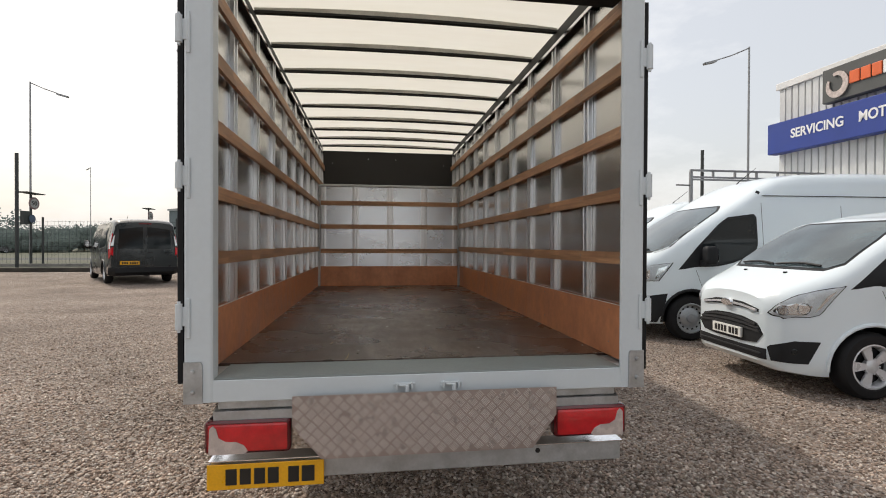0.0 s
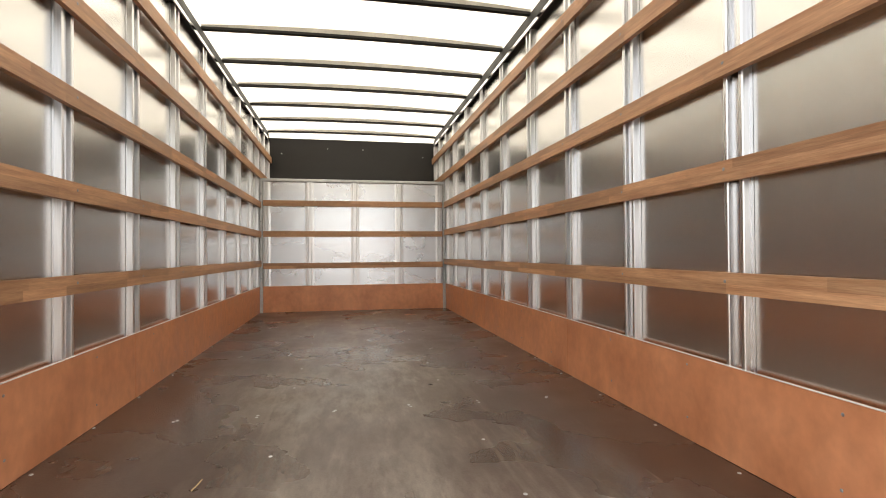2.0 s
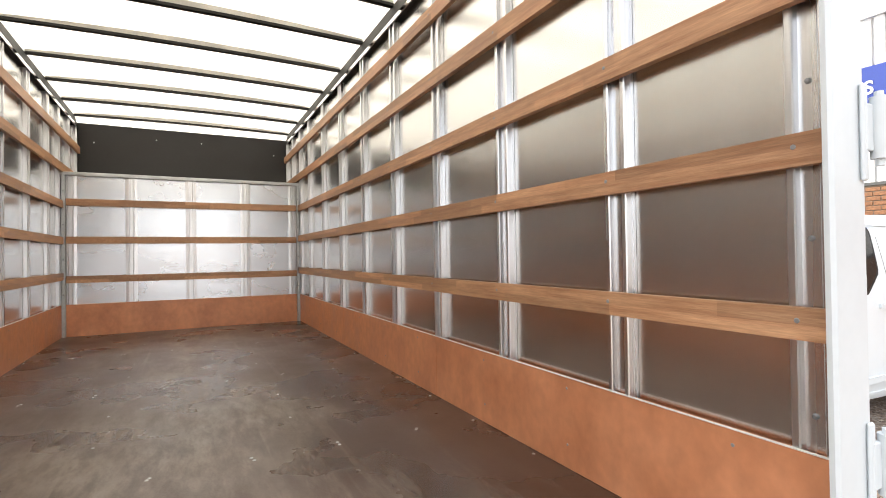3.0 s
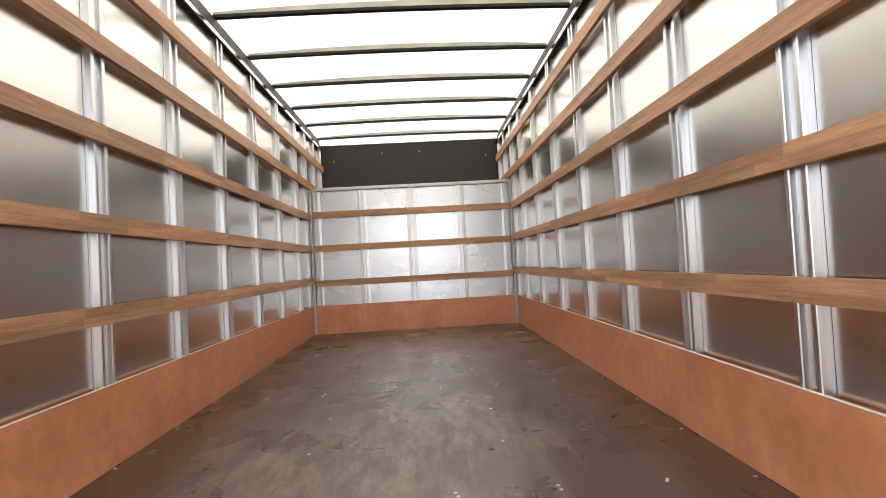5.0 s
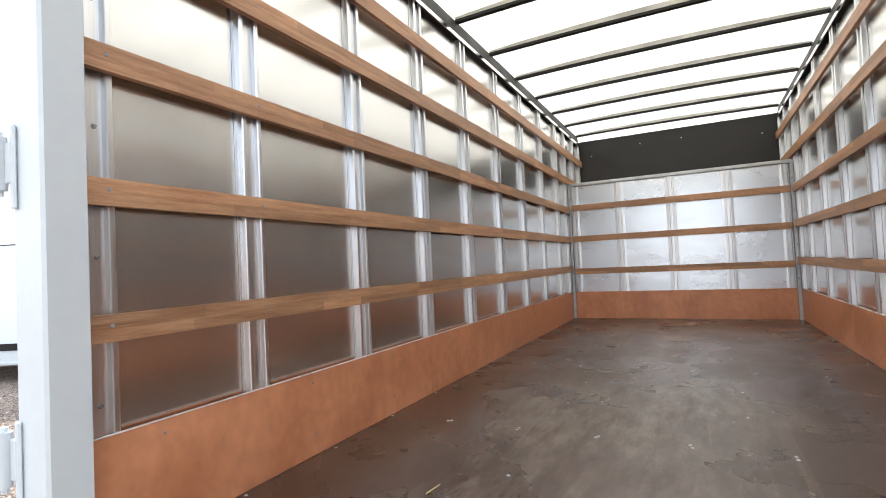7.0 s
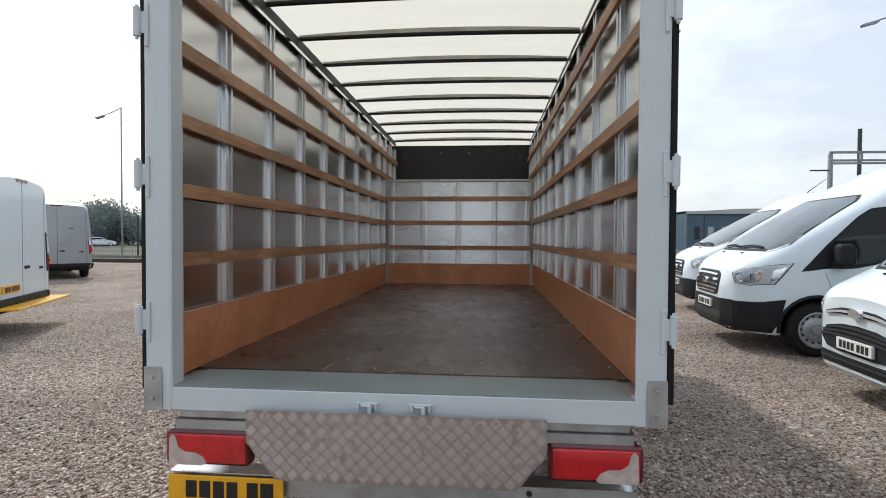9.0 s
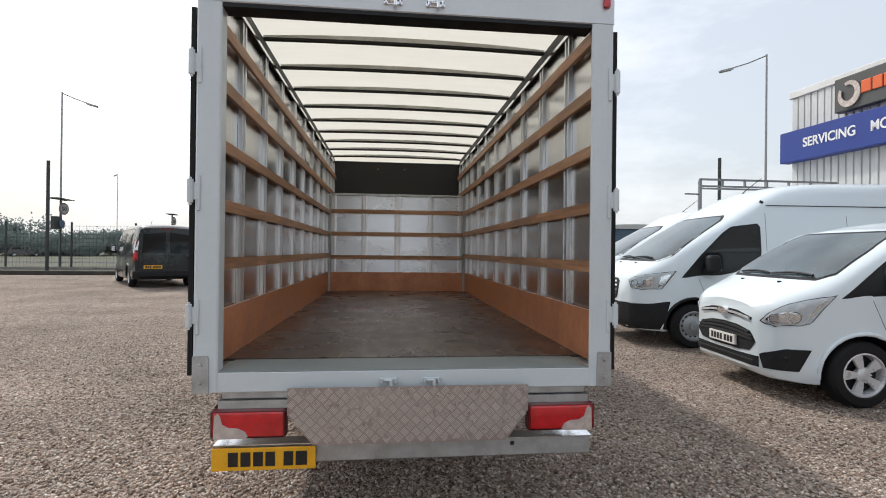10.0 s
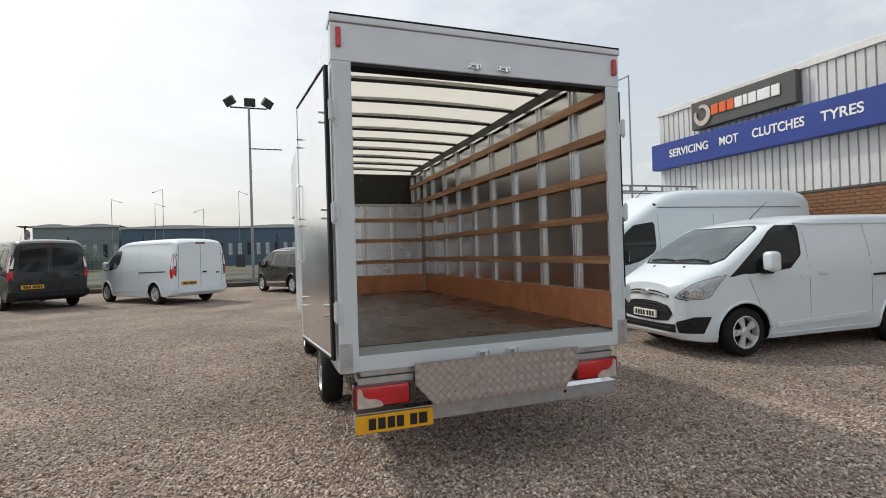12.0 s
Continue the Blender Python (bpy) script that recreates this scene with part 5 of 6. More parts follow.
def transit_spec(height=2.46, wb=3.75, rear_plate=0.42):
    tail = -wb - 1.05
    h = height
    return dict(
        nose=1.06, tail=tail, wheelbase=wb, axles=(0.08, 0.08 - wb), width=2.03, height=h, waist=1.15, lean=0.15, edge=0.19, dark_trim=True,
        top=[(1.06, 0.80), (1.04, 0.98), (0.98, 1.07), (0.86, 1.15), (0.70, 1.22), (0.60, 1.27), (0.30, 1.46), (-0.10, 1.70), (-0.42, 1.88), (-0.72, min(2.05, h - 0.22)), (-1.0, min(2.22, h - 0.13)), (-1.3, min(2.36, h - 0.06)), (-1.7, h - 0.025), (-2.4, h), (tail + 0.9, h), (tail + 0.3, h - 0.02), (tail + 0.05, h - 0.08), (tail, h - 0.16)],
        bottom=[(1.06, 0.36), (1.0, 0.27), (0.6, 0.23), (tail + 0.5, 0.27), (tail + 0.1, 0.36), (tail, 0.40)],
        half=[(1.06, 0.46), (1.02, 0.62), (0.96, 0.73), (0.86, 0.81), (0.70, 0.885), (0.40, 0.955), (0.0, 0.995), (-0.8, 1.01), (tail + 0.6, 1.01), (tail + 0.12, 0.98), (tail, 0.945)],
        surround=[(-0.80, 1.265), (0.80, 1.265), (0.90, 1.34), (0.85, 1.65), (0.785, 1.90), (0.64, 1.97), (-0.64, 1.97), (-0.785, 1.90), (-0.85, 1.65), (-0.90, 1.34)],
        screen=[(-0.78, 1.29), (0.78, 1.29), (0.875, 1.355), (0.825, 1.65), (0.76, 1.885), (0.62, 1.95), (-0.62, 1.95), (-0.76, 1.885), (-0.825, 1.65), (-0.875, 1.355)],
        door_window=[(0.28, 1.035), (-0.26, 1.07), (-0.62, 1.15), (-0.90, 1.30), (-0.94, 1.40), (-0.94, 1.80), (-0.90, 1.835), (-0.55, 1.82), (-0.36, 1.70), (0.0, 1.36)],
        door_glass=[(-0.08, 1.085), (-0.26, 1.095), (-0.61, 1.175), (-0.88, 1.32), (-0.915, 1.41), (-0.915, 1.79), (-0.89, 1.81), (-0.55, 1.795), (-0.36, 1.675), (-0.08, 1.41)],
        seams=[(0.02, 1.03, -0.10, 0.72), (-1.02, 0.32, -1.03, 2.0), (-2.30, 0.36, -2.30, h - 0.5)],
        handles=[(-0.90, 1.06), (-1.28, 1.08)],
        strips=[("side_moulding", -0.45, 0.53, -wb + 0.55, 0.55, 0.05, True), ("side_moulding", -wb - 0.35, 0.55, tail + 0.25, 0.55, 0.05, True), ("roof_seam", -1.05, h - 0.36, tail + 0.3, h - 0.37, 0.004, True), ("slide_rail", -2.34, 1.05, tail + 0.5, 1.06, 0.014, True)],
        mirror=(-0.12, 1.24), marker=(-1.01, 2.15) if height > 2.42 else None,
        headlight=[(0.985, 0.70, 0.99), (0.95, 0.75, 0.865), (0.82, 0.83, 0.855), (0.58, 0.92, 0.865), (0.49, 0.94, 0.98), (0.38, 0.96, 1.125), (0.70, 0.885, 1.085), (0.90, 0.785, 1.045)],
        bulbs=[((0.92, 0.77, 0.945), 0.055), ((0.76, 0.86, 0.965), 0.062)], lamp_strip=[(0.62, 0.91, 0.89), (0.55, 0.925, 0.90), (0.43, 0.95, 1.09), (0.56, 0.92, 1.07)],
        corner_parts=[([(1.00, 0.66, 0.655), (0.99, 0.68, 0.275), (0.62, 0.90, 0.235), (0.50, 0.935, 0.42), (0.44, 0.95, 0.69), (0.80, 0.85, 0.66)], M_PLASTIC)], fog=None,
        lamp_mask=[(0.97, 0.72, 0.975), (0.94, 0.76, 0.885), (0.82, 0.83, 0.878), (0.69, 0.885, 0.90), (0.68, 0.885, 1.03), (0.88, 0.795, 1.025)],
        front_parts=[("bumper", [(-0.70, 0.275), (0.70, 0.275), (0.70, 0.655), (-0.70, 0.655)], M_PLASTIC, 0.012),
                     ("grille", [(-0.46, 0.84), (-0.42, 0.72), (-0.36, 0.69), (0.36, 0.69), (0.42, 0.72), (0.46, 0.84), (0.42, 0.96), (0.34, 1.00), (-0.34, 1.00), (-0.42, 0.96)], M_PLASTIC, 0.012),
                     ("lower_grille", [(-0.52, 0.40), (0.52, 0.40), (0.52, 0.475), (-0.52, 0.475)], M_GAP, 0.016)],
        slats=[(0.955, 0.945, 0.37, 0.013, M_CHROME), (0.895, 0.885, 0.42, 0.012, M_CHROME), (0.835, 0.825, 0.43, 0.012, M_CHROME), (0.775, 0.768, 0.40, 0.012, M_CHROME), (0.725, 0.720, 0.36, 0.010, M_CHROME)],
        badge_z=0.86, plate_z=0.565, aerial=-1.25, jet_x=0.72, rear_plate=rear_plate)


def raised(spec, k):
    """The same van with all that lies over 0.3 m drawn k times as high."""
    def z(v):
        return 0.3 + (v - 0.3) * k if v > 0.3 else v

    def last(points):
        return [(*p[:-1], z(p[-1])) for p in points]

    out = dict(spec)
    for key in ("top", "bottom", "surround", "screen", "door_window", "door_glass", "handles", "headlight", "lamp_strip", "lamp_mask"):
        out[key] = last(spec[key])
    out["seams"] = [(a, z(b), c, z(d)) for a, b, c, d in spec["seams"]]
    out["strips"] = [(n, a, z(b), c, z(d), w, dark) for n, a, b, c, d, w, dark in spec["strips"]]
    out["bulbs"] = [((*p[:2], z(p[2])), r) for p, r in spec["bulbs"]]
    out["corner_parts"] = [(last(o), mat) for o, mat in spec["corner_parts"]]
    out["front_parts"] = [(n, last(o), mat, d) for n, o, mat, d in spec["front_parts"]]
    out["slats"] = [(z(a), z(b), w, t, mat) for a, b, w, t, mat in spec["slats"]]
    for key in ("mirror", "marker", "fog"):
        if spec.get(key):
            out[key] = last([spec[key]])[0]
    for key in ("height", "waist", "badge_z", "plate_z"):
        out[key] = z(spec[key])
    out["lift"], out["low_height"] = z, spec["height"]
    return out


VANS = "parked vans"
van(pose(4.89, 2.85, 0, 0, 0, 175.5), raised(custom_spec(2.93, 1.765), 1.15), M_WHITE, "white panel van with alloy wheels parked nose out on gravel", rear=False, group=VANS)
van(pose(5.06, 6.10, 0, 0, 0, 175.0) @ Matrix.Scale(1.08, 4), raised(transit_spec(), 1.06), M_WHITE, "tall white high-roof van with dark plastic bumper", wheels="steel", rear=False, group=VANS)
van(pose(6.04, 9.79, 0, 0, 0, 172.0) @ Matrix.Scale(1.14, 4), transit_spec(2.36, 3.3), M_WHITE, "white van parked behind the taller one", wheels="steel", rear=False, group=VANS)
van(pose(-6.76, 20.64, 0, 0, 0, 128.4) @ Matrix.Scale(1.09, 4), raised(custom_spec(3.3, 1.92, 0.42), 1.15), M_WHITE, "white long panel van seen from behind", front=False, group=VANS)
van(pose(-11.55, 22.2, 0, 0, 0, 123.0) @ Matrix.Scale(1.2, 4), raised(custom_spec(3.3, 1.92, 0.42), 1.08), M_DARKPAINT, "dark green-black panel van seen from behind", front=False, group=VANS, black_trim=True)
van(pose(-0.82, 22.2, 0, 0, 0, 114.8) @ Matrix.Scale(1.115, 4), custom_spec(2.7, 1.80), M_BLACKPAINT, "small black van parked by the fence", front=False, group=VANS, black_trim=True)
HEADING = 204.2
HEAD = Vector((math.cos(radians(HEADING)), math.sin(radians(HEADING)), 0))
base = Vector((-11.86, 3.79, 0))
REAR = base - HEAD * 4.35 * 1.11
van(pose(base.x, base.y, 0, 0, 0, HEADING) @ Matrix.Scale(1.11, 4), transit_spec(2.40, 3.3), M_WHITE, "white van with a yellow rear step seen from behind", wheels="steel", front=False, group=VANS)
van(pose(-19.19, 18.50, 0, 0, 0, 138.3) @ Matrix.Scale(1.10, 4), transit_spec(2.60, 3.75), M_SILVER, "silver van seen from behind near the fence", wheels="steel", front=False, group=VANS)
step = tagged(finish("rear_step", box(-1.04, 1.04, -0.16, 0.16, 0.44, 0.48, 0.01), M_YELLOW), "yellow rear step fixed below a van's bumper", "step")
at = REAR - HEAD * 0.19
step.matrix_world = pose(at.x, at.y, 0, 0, 0, HEADING + 90)


# ---- ground and site ----
def sheet(name, x0, x1, y0, y1, z, mat, nx=1, ny=1, label="", category=""):
    bm = bmesh.new()
    bmesh.ops.create_grid(bm, x_segments=nx, y_segments=ny, size=0.5)
    for v in bm.verts:
        v.co = Vector(((x0 + x1) / 2 + v.co.x * (x1 - x0), (y0 + y1) / 2 + v.co.y * (y1 - y0), z))
    return tagged(finish(name, bm, mat, smooth=False), label, category, kind="structure")


sheet("ground", -900, 900, -900, 900, 0.0, M_GRAVEL, label="brown and grey gravel yard", category="ground")
sheet("grass_verge", -190, 70, 27.21, 29.4, 0.18, M_GRASS, 40, 1, label="dry rough grass verge along the fence", category="grass")
sheet("rough_ground", -190, 70, 29.55, 44.4, 0.10, M_GRASS, label="rough dull grass behind the fence", category="grass")
sheet("road", -190, 110, 44.4, 53.7, 0.03, M_ASPHALT, label="grey asphalt road beyond the fence", category="road")
sheet("far_field", -400, 400, 53.7, 700, 0.02, M_GRASS, label="distant rough grass field", category="field")
kerb = tagged(finish("kerb", box(-190, 50, 26.9, 27.2, 0.0, 0.23, 0.03), M_SHADEDSOIL), "soil and timber edging along the gravel, coloured dark for its shaded face", "kerb", kind="structure")
edging = tagged(finish("edging", box(-190, 70, 29.4, 29.55, 0.0, 0.35, 0.01), M_CONCRETE), "pale concrete edging under the fence", "edging", kind="structure")


def shed(name, x0, x1, y, depth, h, mat, gables, label):
    ob = thing(name, pose((x0 + x1) / 2, y, 0), label, "building")
    w = (x1 - x0) / 2
    part("wall", box(-w, w, 0, depth, 0, h - 1.2), mat, ob)
    n = 24 * gables
    bm = bmesh.new()
    rows = []
    for i in range(n + 1):
        x = -w - 0.3 + (2 * w + 0.6) * i / n
        z = h - 1.2 + 0.4 * (0.5 - 0.5 * math.cos(2 * math.pi * gables * i / n)) + 0.25
        rows.append([bm.verts.new((x, -0.4, z)), bm.verts.new((x, depth + 0.4, z)), bm.verts.new((x, -0.4, h - 1.35)), bm.verts.new((x, depth + 0.4, h - 1.35))])
    for p, q in zip(rows, rows[1:]):
        bm.faces.new((p[0], p[1], q[1], q[0]))
        bm.faces.new((p[2], p[0], q[0], q[2]))
        bm.faces.new((p[1], p[3], q[3], q[1]))
    part("roof", bm, M_SHEDROOF, ob, smooth=False)
    for k in range(int(w)):
        x = -w + 1.5 + 2 * k
        win = part("window", box(x - 0.4, x + 0.4, -0.06, 0.02, h * 0.24, h * 0.52), M_SHEDROOF if k % 3 else M_WINDOW, ob)
    return ob


shed("warehouse", -49.5, -33.3, 128.8, 43, 10.9, M_SHEDGREY, 2, "long grey warehouse with a shallow wavy roof")
shed("warehouse", -30.9, 12.8, 120.6, 43, 9.9, M_SHEDBLUE, 2, "long blue warehouse with a shallow wavy roof")
shed("warehouse", 31, 71.3, 77.2, 24, 6.9, M_SHEDBLUE, 2, "dark blue warehouse behind the parked vans")


def street_lamp(x, y, h, arm, turn, label="grey steel street lamp with a single arm"):
    ob = thing("street_lamp", pose(x, y, 0, 0, 0, turn), label, "street lamp", "street lamps")
    part("column", tube([(0, 0, 0), (0, 0, h * 0.3), (0, 0, h)], 0.075, None, 10, 0.55), M_STEEL, ob)
    part("arm", tube([(0, 0, h - 0.05), (arm * 0.5, 0, h - 0.25 * arm), (arm, 0, h - 0.42 * arm)], 0.03, None, 8), M_STEEL, ob)
    part("lantern", prism([(arm - 0.1, h - 0.42 * arm + 0.04), (arm + 0.55, h - 0.42 * arm - 0.14), (arm + 0.5, h - 0.42 * arm - 0.22), (arm - 0.05, h - 0.42 * arm - 0.08)], "y", -0.11, 0.11), M_STEEL, ob)
    return ob


street_lamp(-20.14, 30.15, 11.0, 1.5, 0)
street_lamp(-46.4, 88.0, 14.1, 0.5, 150)
street_lamp(-26.65, 33.15, 11.2, 1.45, 180)
street_lamp(17.95, 19.76, 11.27, 1.86, 180)
for x, h, turn in ((-27.4, 12.8, 0), (-19.3, 14.7, 180), (-20.6, 12.1, 0), (-12.6, 11.1, 180), (-6.4, 14.5, 0)):
    street_lamp(x, 100.0, h, 1.2, turn)


def floodlight(x, y, h):
    ob = thing("floodlight_mast", pose(x, y, 0) @ Matrix.Scale(1.205, 4), "dark steel mast with three floodlights", "floodlight")
    part("mast", tube([(0, 0, 0), (0, 0, h)], 0.07, None, 10, 0.75), M_STEEL, ob)
    part("crossbar", box(-0.85, 0.85, -0.03, 0.03, h - 0.06, h), M_DARKSTEEL, ob)
    part("side_arm", box(0.0, 1.5, -0.02, 0.02, h - 2.05, h - 2.0), M_DARKSTEEL, ob)
    for dx, tilt in ((-0.85, -38), (0.05, 0), (0.85, 38)):
        sub = box(-0.26, 0.26, -0.12, 0.10, -0.18, 0.22, 0.03)
        bm = merge(bmesh.new(), sub, Matrix.Translation((dx, -0.05, h + 0.22)) @ pose(0, 0, 0, 25, tilt * 0.5, tilt))
        part("lamp_head", bm, M_DARKSTEEL, ob)
    part("junction_box", box(-0.75, -0.35, -0.12, 0.10, 0.9, 1.5), M_DARKSTEEL, ob)
    return ob


floodlight(-2.345, 28.3, 8.7)


def road_sign(x, y, size, turn, tall, panel, label):
    ob = thing("road_sign", pose(x, y, 0, 0, 0, turn) @ Matrix.Scale(tall, 4), label, "road sign", "road signs")
    part("post", tube([(0, 0, 0), (0, 0, 4.0)], 0.05, None, 8), M_DARKSTEEL, ob)
    part("solar_panel", prism([(-panel, 4.05), (panel, 4.00), (panel, 3.96), (-panel, 4.01)], "y", -0.3, 0.3), M_DARKSTEEL, ob)
    part("speed_disc", lathe([(size, -0.02), (size, 0.0), (0, 0.0)], pose(0.12, -0.08, 3.48, 90), 28), M_SIGNRIM, ob, "faded round sign with a grey-red rim")
    part("disc_face", lathe([(size * 0.74, 0.0), (size * 0.74, 0.008), (0, 0.008)], pose(0.12, -0.08, 3.48, 90), 28), M_SIGNFACE, ob)
    facing = Matrix.Translation((0.12 - size * 0.5, -0.0885, 3.48 - size * 0.34)) @ pose(0, 0, 0, 90)
    text_mesh("numerals", "50", size, size * 0.68, M_INK, facing, ob, 0.006, 0.02)
    part("blue_disc", lathe([(size * 0.62, 0.0), (size * 0.62, 0.02), (0, 0.02)], pose(-0.05, -0.11, 2.66, 90), 28), M_SIGNBLUE, ob, "dull blue round sign")
    part("cabinet", box(-0.50, 0.0, -0.08, 0.15, 2.35, 3.05, 0.01), M_DARKSTEEL, ob)
    return ob


road_sign(-20.0, 29.95, 0.33, 80, 1.11, 0.58, "round road signs and a small solar panel on a post")
road_sign(-17.55, 39.6, 0.34, 84, 1.06, 0.36, "smaller round road sign with a solar panel on a post")
tagged(finish("camera_pole", tube([(-19.7, 28.3, 0), (-19.7, 28.3, 6.5)], 0.09, None, 8), M_DARKSTEEL), "dark steel pole beside the fence", "pole")

# mesh fence
fence = thing("fence", pose(-0.95, 29.75, 0) @ Matrix.Scale(1.22, 4), "dark green mesh fence with steel posts", "fence")
for k in range(-14, 9):
    part("fence_post", box(k * 3.0 - 0.035, k * 3.0 + 0.035, -0.03, 0.03, 0, 2.5), M_DARKSTEEL, fence)
bm = bmesh.new()
for k in range(12):
    z = 0.1 + 0.2 * k
    box(-42, 24, -0.004, 0.004, z - 0.004, z + 0.004, 0.0, bm)
x = -42.0
while x < 24:
    box(x - 0.003, x + 0.003, -0.010, -0.005, 0.05, 2.35, 0.0, bm)
    x += 0.16
tagged(part("fence_mesh", bm, M_DARKSTEEL, fence, smooth=False), kind="stuff")


# distant trees and hedges: trunk, limbs and a crown of many small clumps, hazed in colour
def tree(x, y, h, spread, seed, clumps=2600):
    rnd = random.Random(seed)
    ob = thing("tree", pose(x, y, 0), "distant bushy tree, its leaf colour greyed for haze", "tree", "distant trees")
    bm = tube([(0, 0, 0), (0.1, 0, h * 0.3), (0.0, 0.1, h * 0.6)], 0.10 + h * 0.012, None, 7, 0.4)
    tips = []
    for k in range(14):
        a = rnd.uniform(0, 6.28)
        f = rnd.uniform(0.15, 0.95)
        b = Vector((math.cos(a) * spread * f, math.sin(a) * spread * f, h * (0.16 + 0.72 * rnd.random() * (1 - 0.5 * f * f))))
        tube([(0, 0, h * 0.15), b * 0.6 + Vector((0, 0, h * 0.08)), b], 0.05, bm, 5, 0.4)
        tips.append(b)
    part("trunk", bm, M_BARK, ob)
    bm = bmesh.new()
    for k in range(clumps):
        t = rnd.choice(tips)
        c = t + Vector((rnd.gauss(0, spread * 0.20), rnd.gauss(0, spread * 0.20), rnd.gauss(0, h * 0.09)))
        if c.z < 0.1:
            continue
        q = Euler((rnd.uniform(0, 6.28), rnd.uniform(0, 6.28), 0)).to_matrix()
        r = rnd.uniform(0.11, 0.25) * (0.6 + h * 0.07)
        for shape in (((r, 0, 0), (0, r * 0.6, r * 0.15), (-r, 0, 0), (0, -r * 0.6, -r * 0.2)), ((0, 0, r), (r * 0.5, r * 0.3, 0), (0, 0, -r), (-r * 0.5, r * 0.2, 0))):
            bm.faces.new([bm.verts.new(c + q @ Vector(p)) for p in shape])
    part("crown", bm, M_HAZELEAF, ob, smooth=False)
    return ob


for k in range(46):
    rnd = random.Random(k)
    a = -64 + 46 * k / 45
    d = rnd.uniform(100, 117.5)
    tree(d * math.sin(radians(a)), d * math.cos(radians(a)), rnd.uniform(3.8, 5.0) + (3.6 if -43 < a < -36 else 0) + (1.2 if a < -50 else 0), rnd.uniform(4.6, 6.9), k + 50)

# far parked cars
def car(x, y, turn, paint, label):
    ob = thing("car", pose(x, y, 0, 0, 0, turn), label, "car", "far parked cars")
    side = [(-2.1, 0.30), (-2.15, 0.75), (-2.0, 0.95), (-1.75, 1.40), (-1.3, 1.48), (0.1, 1.47), (0.85, 1.00), (1.9, 0.85), (2.1, 0.60), (2.05, 0.30)]
    bm = prism(side, "y", -0.86, 0.86)
    for v in bm.verts:
        if v.co.z > 1.2:
            v.co.y *= 0.80
    bmesh.ops.bevel(bm, geom=bm.edges[:], offset=0.05, segments=2, affect="EDGES")
    part("body", bm, paint, ob)
    for s in (-1, 1):
        part("side_window", merge(bmesh.new(), prism([(-1.6, 1.02), (-1.45, 1.36), (0.05, 1.38), (0.62, 1.02)], "y", 0, 0.02), Matrix.Translation((0, s * 0.79, 0)) @ pose(0, 0, 0, 0, 0, 0)), M_WINDOW, ob)
        for ax in (-1.3, 1.3):
            wheel(ob, pose(ax, s * 0.78, 0.32, -s * 90, 0, 0), 0.32, 0.2)
    return ob


car(-61.4, 73.8, 38, M_WHITE, "small white car parked far beyond the fence")
car(-65.3, 71.0, 30, M_WHITE, "white hatchback parked far beyond the fence")
car(-68.6, 67.6, 42, M_SILVER, "silver car parked far beyond the fence")
car(-55.2, 79.4, 45, M_BLACKPAINT, "dark car parked far beyond the fence")


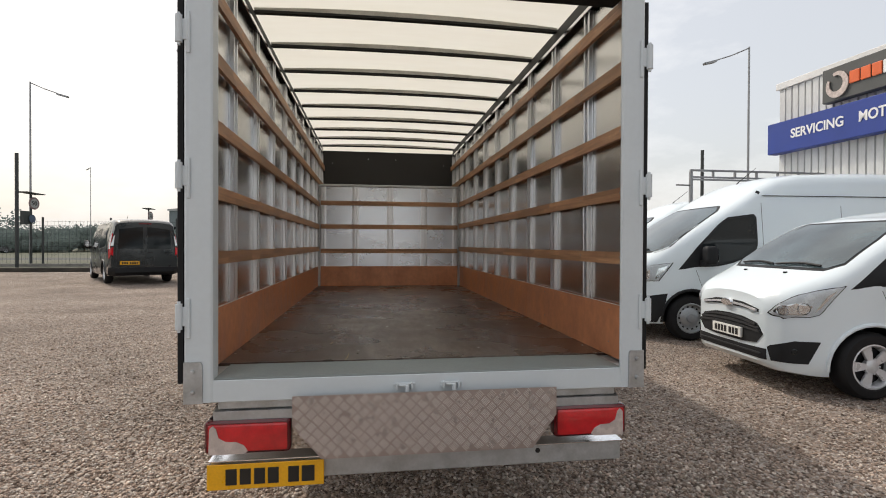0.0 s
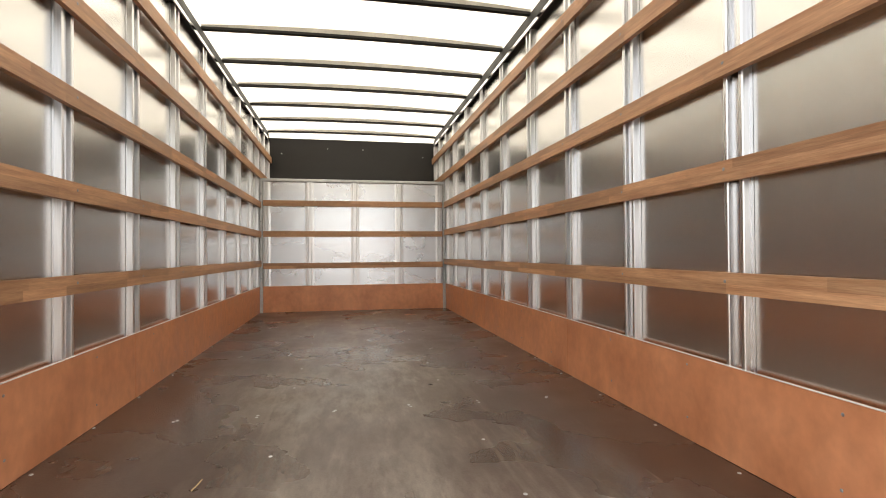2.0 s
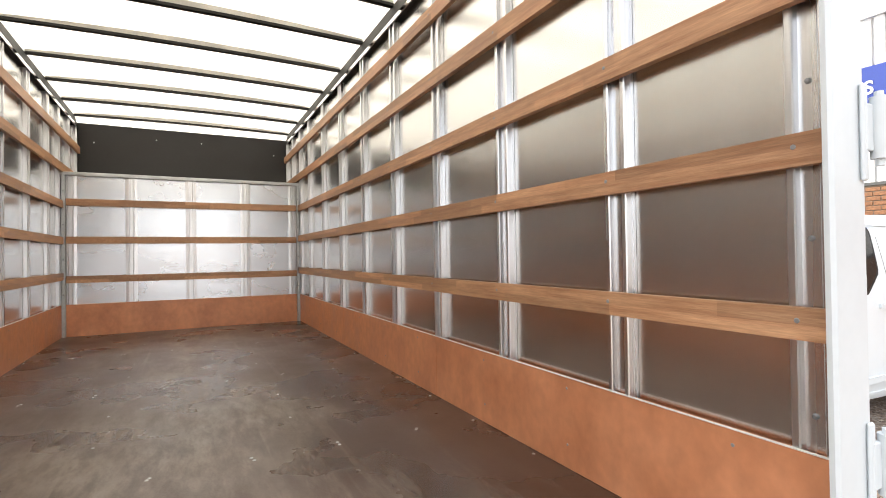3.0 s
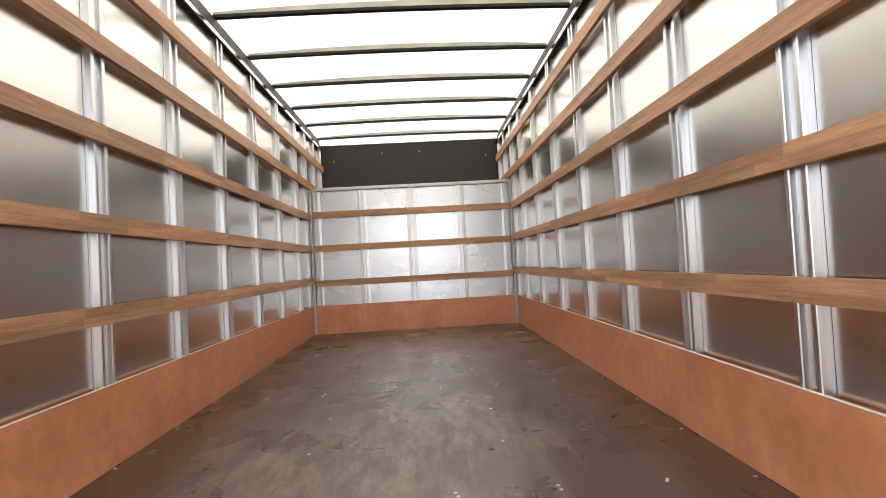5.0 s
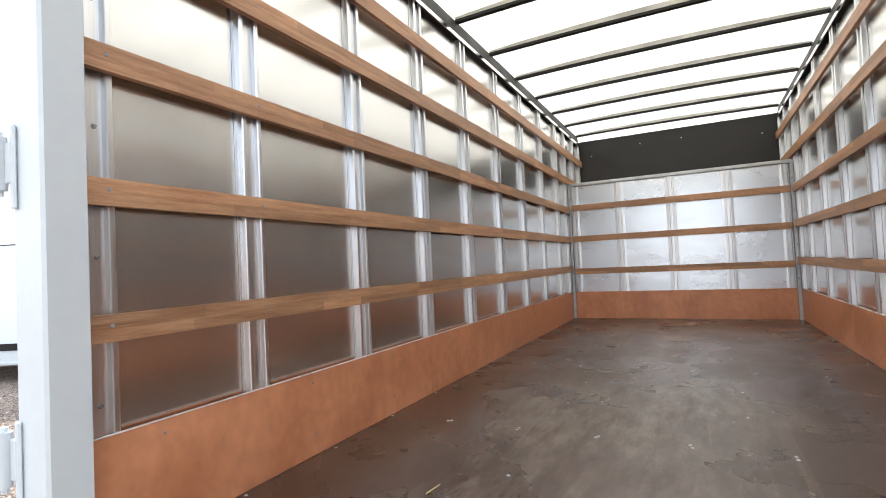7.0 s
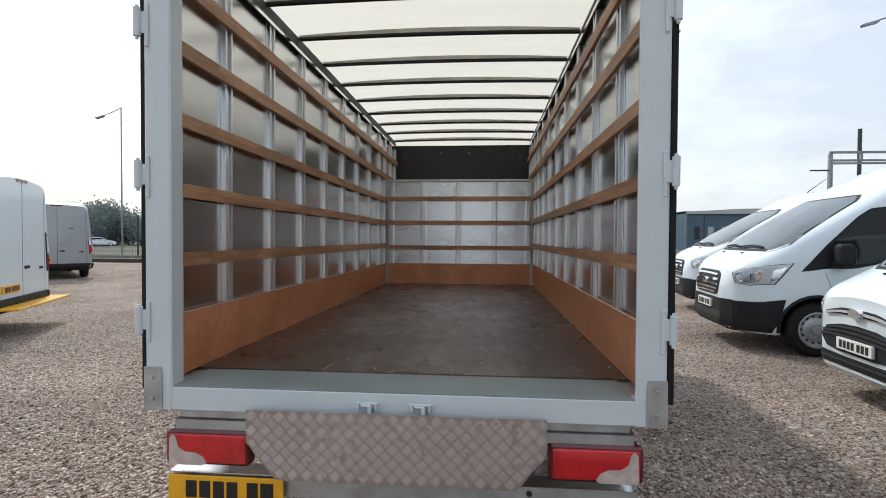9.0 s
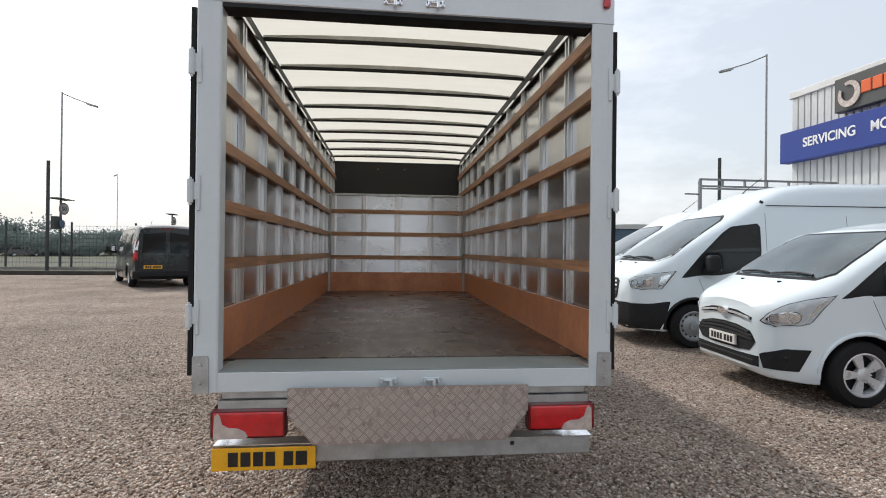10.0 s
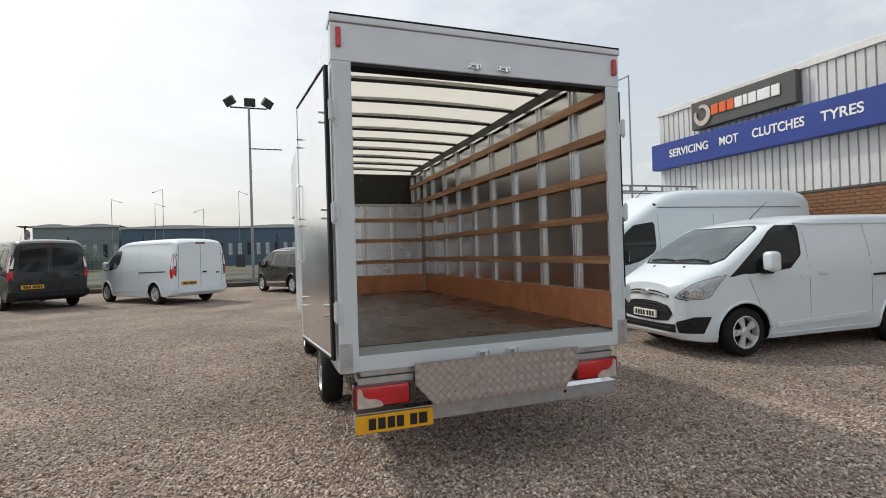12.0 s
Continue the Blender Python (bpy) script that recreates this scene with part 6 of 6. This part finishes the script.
# ---- workshop building ----
def workshop():
    top, brick_top = 5.22, 2.47
    ob = thing("workshop_building", pose(10.71, 9.81, 0, 0, 0, 2.4) @ Matrix.Diagonal((1.03, 1.03, 1.143, 1.0)), "white corrugated workshop building on a brown brick base", "building")
    # front runs towards -y from the corner; local coordinates
    length, depth = 24.0, 14.0
    part("core_wall", box(0.06, depth, -length, 0.0, 0.0, top - 0.10), M_CLAD, ob)
    bm = bmesh.new()
    outline = []
    pitch = 0.19
    n = int(length / pitch)
    for i in range(n):
        y = -0.02 - i * pitch
        outline += [(0.0, y), (0.0, y - 0.148), (0.048, y - 0.154), (0.048, y - 0.184)]
    outline += [(0.058, -length), (0.058, -0.02)]
    prism(outline, "z", brick_top, top - 0.16, bm)
    part("cladding", bm, M_CLAD, ob, "white corrugated wall cladding", smooth=False)
    bm = bmesh.new()
    outline = []
    for i in range(int(depth / pitch)):
        x = 0.06 + i * pitch
        outline += [(x, 0.050), (x + 0.148, 0.050), (x + 0.154, 0.01), (x + 0.184, 0.01)]
    outline += [(depth, 0.001), (0.06, 0.001)]
    prism(outline, "z", brick_top, top - 0.16, bm)
    part("cladding", bm, M_CLAD, ob, smooth=False)
    part("fascia", box(-0.05, depth, -length, 0.07, top - 0.155, top, 0.01), M_TRIMW, ob, "white roof edge fascia")
    part("flashing", box(-0.03, 0.055, -length, -0.001, brick_top - 0.05, brick_top - 0.003), M_SIGNGREY, ob)
    # signs
    sign = part("service_sign", box(-0.30, -0.02, -length * 0.5, 0.06, 3.52, 4.23, 0.01), M_BLUE, ob, "long blue sign with white lettering")
    facing = Matrix(((0, 0, -1, 0), (-1, 0, 0, 0), (0, 1, 0, 0), (0, 0, 0, 1)))
    for word, u0, u1 in (("SERVICING", 0.66, 2.02), ("MOT", 2.37, 2.94), ("CLUTCHES", 3.32, 4.60), ("TYRES", 4.95, 5.80)):
        text_mesh("lettering", word, u1 - u0, 0.21, M_LETTER, Matrix.Translation((-0.301, -u0, 3.795)) @ facing, sign, 0.012, 0.018)
    board = part("logo_board", box(-0.22, -0.02, -4.38, -1.42, 4.37, 5.07, 0.01), M_SIGNGREY, ob, "dark grey board with orange and white shapes")
    # ring with a gap, and rounded blocks in place of the name
    bm = bmesh.new()
    for r, t in ((0.215, 0.052),):
        ring = []
        for i in range(34):
            a = radians(112 - 320 * i / 33)
            w = t * (0.55 + 0.75 * math.sin(math.pi * i / 33))
            ring.append([bm.verts.new((x, -1.80 - (r + dr) * math.cos(a), 4.70 + (r + dr) * math.sin(a))) for x in (-0.235, -0.262) for dr in ((-w, w) if x == -0.235 else (w, -w))])
        for p, q in zip(ring, ring[1:]):
            for j in range(4):
                bm.faces.new((p[j], p[(j + 1) % 4], q[(j + 1) % 4], q[j]))
        bm.faces.new(ring[0])
        bm.faces.new(ring[-1][::-1])
    part("emblem", bm, M_PALE, board, "pale pink ring emblem")
    u = 2.08
    for k, (w, hgt, mat) in enumerate(((0.25, 0.25, M_ORANGE), (0.24, 0.25, M_ORANGE), (0.23, 0.25, M_ORANGE), (0.24, 0.25, M_LETTER), (0.15, 0.25, M_LETTER), (0.24, 0.25, M_LETTER), (0.36, 0.25, M_LETTER), (0.24, 0.25, M_LETTER))):
        bm = bmesh.new()
        y1, y0 = -u - 0.012, -u - w + 0.012
        z0 = 4.62
        box(-0.255, -0.2205, y0, y1, z0, z0 + hgt, 0.012, bm)
        part("name_block", bm, mat, board)
        u += w
    return ob


shop = workshop()


# brick base of the workshop: courses of single bricks on the stretch that shows, the rest joined
def brick_base(ob):
    brick = bpy.data.meshes.new("brick")
    bm = box(-0.012, 0.05, -0.1055, 0.1055, -0.0305, 0.0305, 0.004)
    bm.to_mesh(brick)
    bm.free()
    brick.materials.append(M_BRICK)
    part("mortar_bed", box(0.0, 0.058, -24.0, -0.02, 0.0, 2.418), M_MORTAR, ob)
    rest = bmesh.new()
    made = 0
    for row in range(32):
        z = 0.035 + 0.075 * row
        for i in range(104):
            y = -0.14 - 0.225 * i - (0.1125 if row % 2 else 0)
            if y < -23.8:
                continue
            if 1.75 < z and 3.4 < -y < 11.0 and made < 300:
                b = new("brick", brick)
                b.parent = ob
                b.location = (0.0, y, z)
                made += 1
            else:
                box(-0.012, 0.05, y - 0.1055, y + 0.1055, z - 0.0305, z + 0.0305, 0.0, rest)
    tagged(part("brickwork", rest, M_BRICK, ob, smooth=False), kind="stuff")


brick_base(shop)


# steel frame behind the vans
def rack_frame():
    """A ladder-like frame of galvanised tube, as tall as the vans beside it."""
    ob = thing("rack_frame", pose(7.21, 8.50, 0, 0, 0, 0.0) @ Matrix.Scale(1.143, 4), "grey galvanised steel rack frame between two parked vans", "rack")
    long = 3.51
    part("top_rail", box(-0.02, long + 0.02, -0.025, 0.025, 2.905, 2.945, 0.006), M_STEEL, ob)
    for z in (2.785, 2.735):
        part("lower_rail", box(0.0, long, -0.02, 0.02, z - 0.018, z + 0.018, 0.005), M_STEEL, ob)
    for x in (0.0, long):
        part("leg", box(x - 0.03, x + 0.03, -0.03, 0.03, 0.0, 2.904, 0.006), M_STEEL, ob)
    for k in range(1, 7):
        x = long * k / 7
        part("strut", box(x - 0.018, x + 0.018, -0.02, 0.02, 2.804, 2.904), M_STEEL, ob)
    part("arm", box(-0.33, -0.03, -0.012, 0.012, 2.60, 2.625), M_DARKSTEEL, ob)
    return ob


rack_frame()
tagged(finish("pole", tube([(18.4, 23.83, 0), (18.4, 23.83, 7.0)], 0.09, None, 8), M_DARKSTEEL), "dark steel pole beyond the parked vans", "pole")


# ---- loose gravel near the truck ----
def gravel(count, seed):
    rng = np.random.default_rng(seed)
    n = count
    near = rng.random(n) < 0.62
    x = np.where(near, rng.normal(-0.4, 2.1, n), rng.normal(-1.2, 4.2, n))
    y = np.where(near, rng.normal(-0.6, 1.5, n), rng.normal(2.2, 3.4, n))
    size = rng.uniform(0.007, 0.0165, n) * rng.choice((0.8, 1.0, 1.3), n)
    base = np.array(((1, 0, 0), (0, 1, 0), (-1, 0, 0), (0, -1, 0), (0, 0, 1), (0, 0, -1)), float)
    tris = np.array(((0, 1, 4), (1, 2, 4), (2, 3, 4), (3, 0, 4), (1, 0, 5), (2, 1, 5), (3, 2, 5), (0, 3, 5)))
    scale = size[:, None, None] * rng.uniform(0.6, 1.25, (n, 6, 1)) * np.array((1.0, 0.85, 0.62))
    a = rng.uniform(0, 2 * np.pi, n)
    c, s = np.cos(a)[:, None], np.sin(a)[:, None]
    v = base[None] * scale
    v = np.stack((v[..., 0] * c - v[..., 1] * s, v[..., 0] * s + v[..., 1] * c, v[..., 2]), -1)
    tilt = rng.uniform(-0.5, 0.5, n)[:, None]
    v[..., 2] = v[..., 2] + v[..., 0] * tilt
    v += np.stack((x, y, size * 0.32), -1)[:, None]
    f = (tris[None] + (np.arange(n) * 6)[:, None, None]).reshape(-1, 3)
    me = bpy.data.meshes.new("gravel")
    me.vertices.add(n * 6)
    me.vertices.foreach_set("co", v.reshape(-1))
    me.loops.add(len(f) * 3)
    me.loops.foreach_set("vertex_index", f.reshape(-1).astype(np.int32))
    me.polygons.add(len(f))
    me.polygons.foreach_set("loop_start", (np.arange(len(f)) * 3).astype(np.int32))
    me.polygons.foreach_set("loop_total", np.full(len(f), 3, np.int32))
    me.update()
    me.validate()
    me.materials.append(M_STONES)
    return tagged(new("gravel", me), "loose brown, grey and buff gravel stones", "gravel", kind="stuff")


gravel(150000, 3)
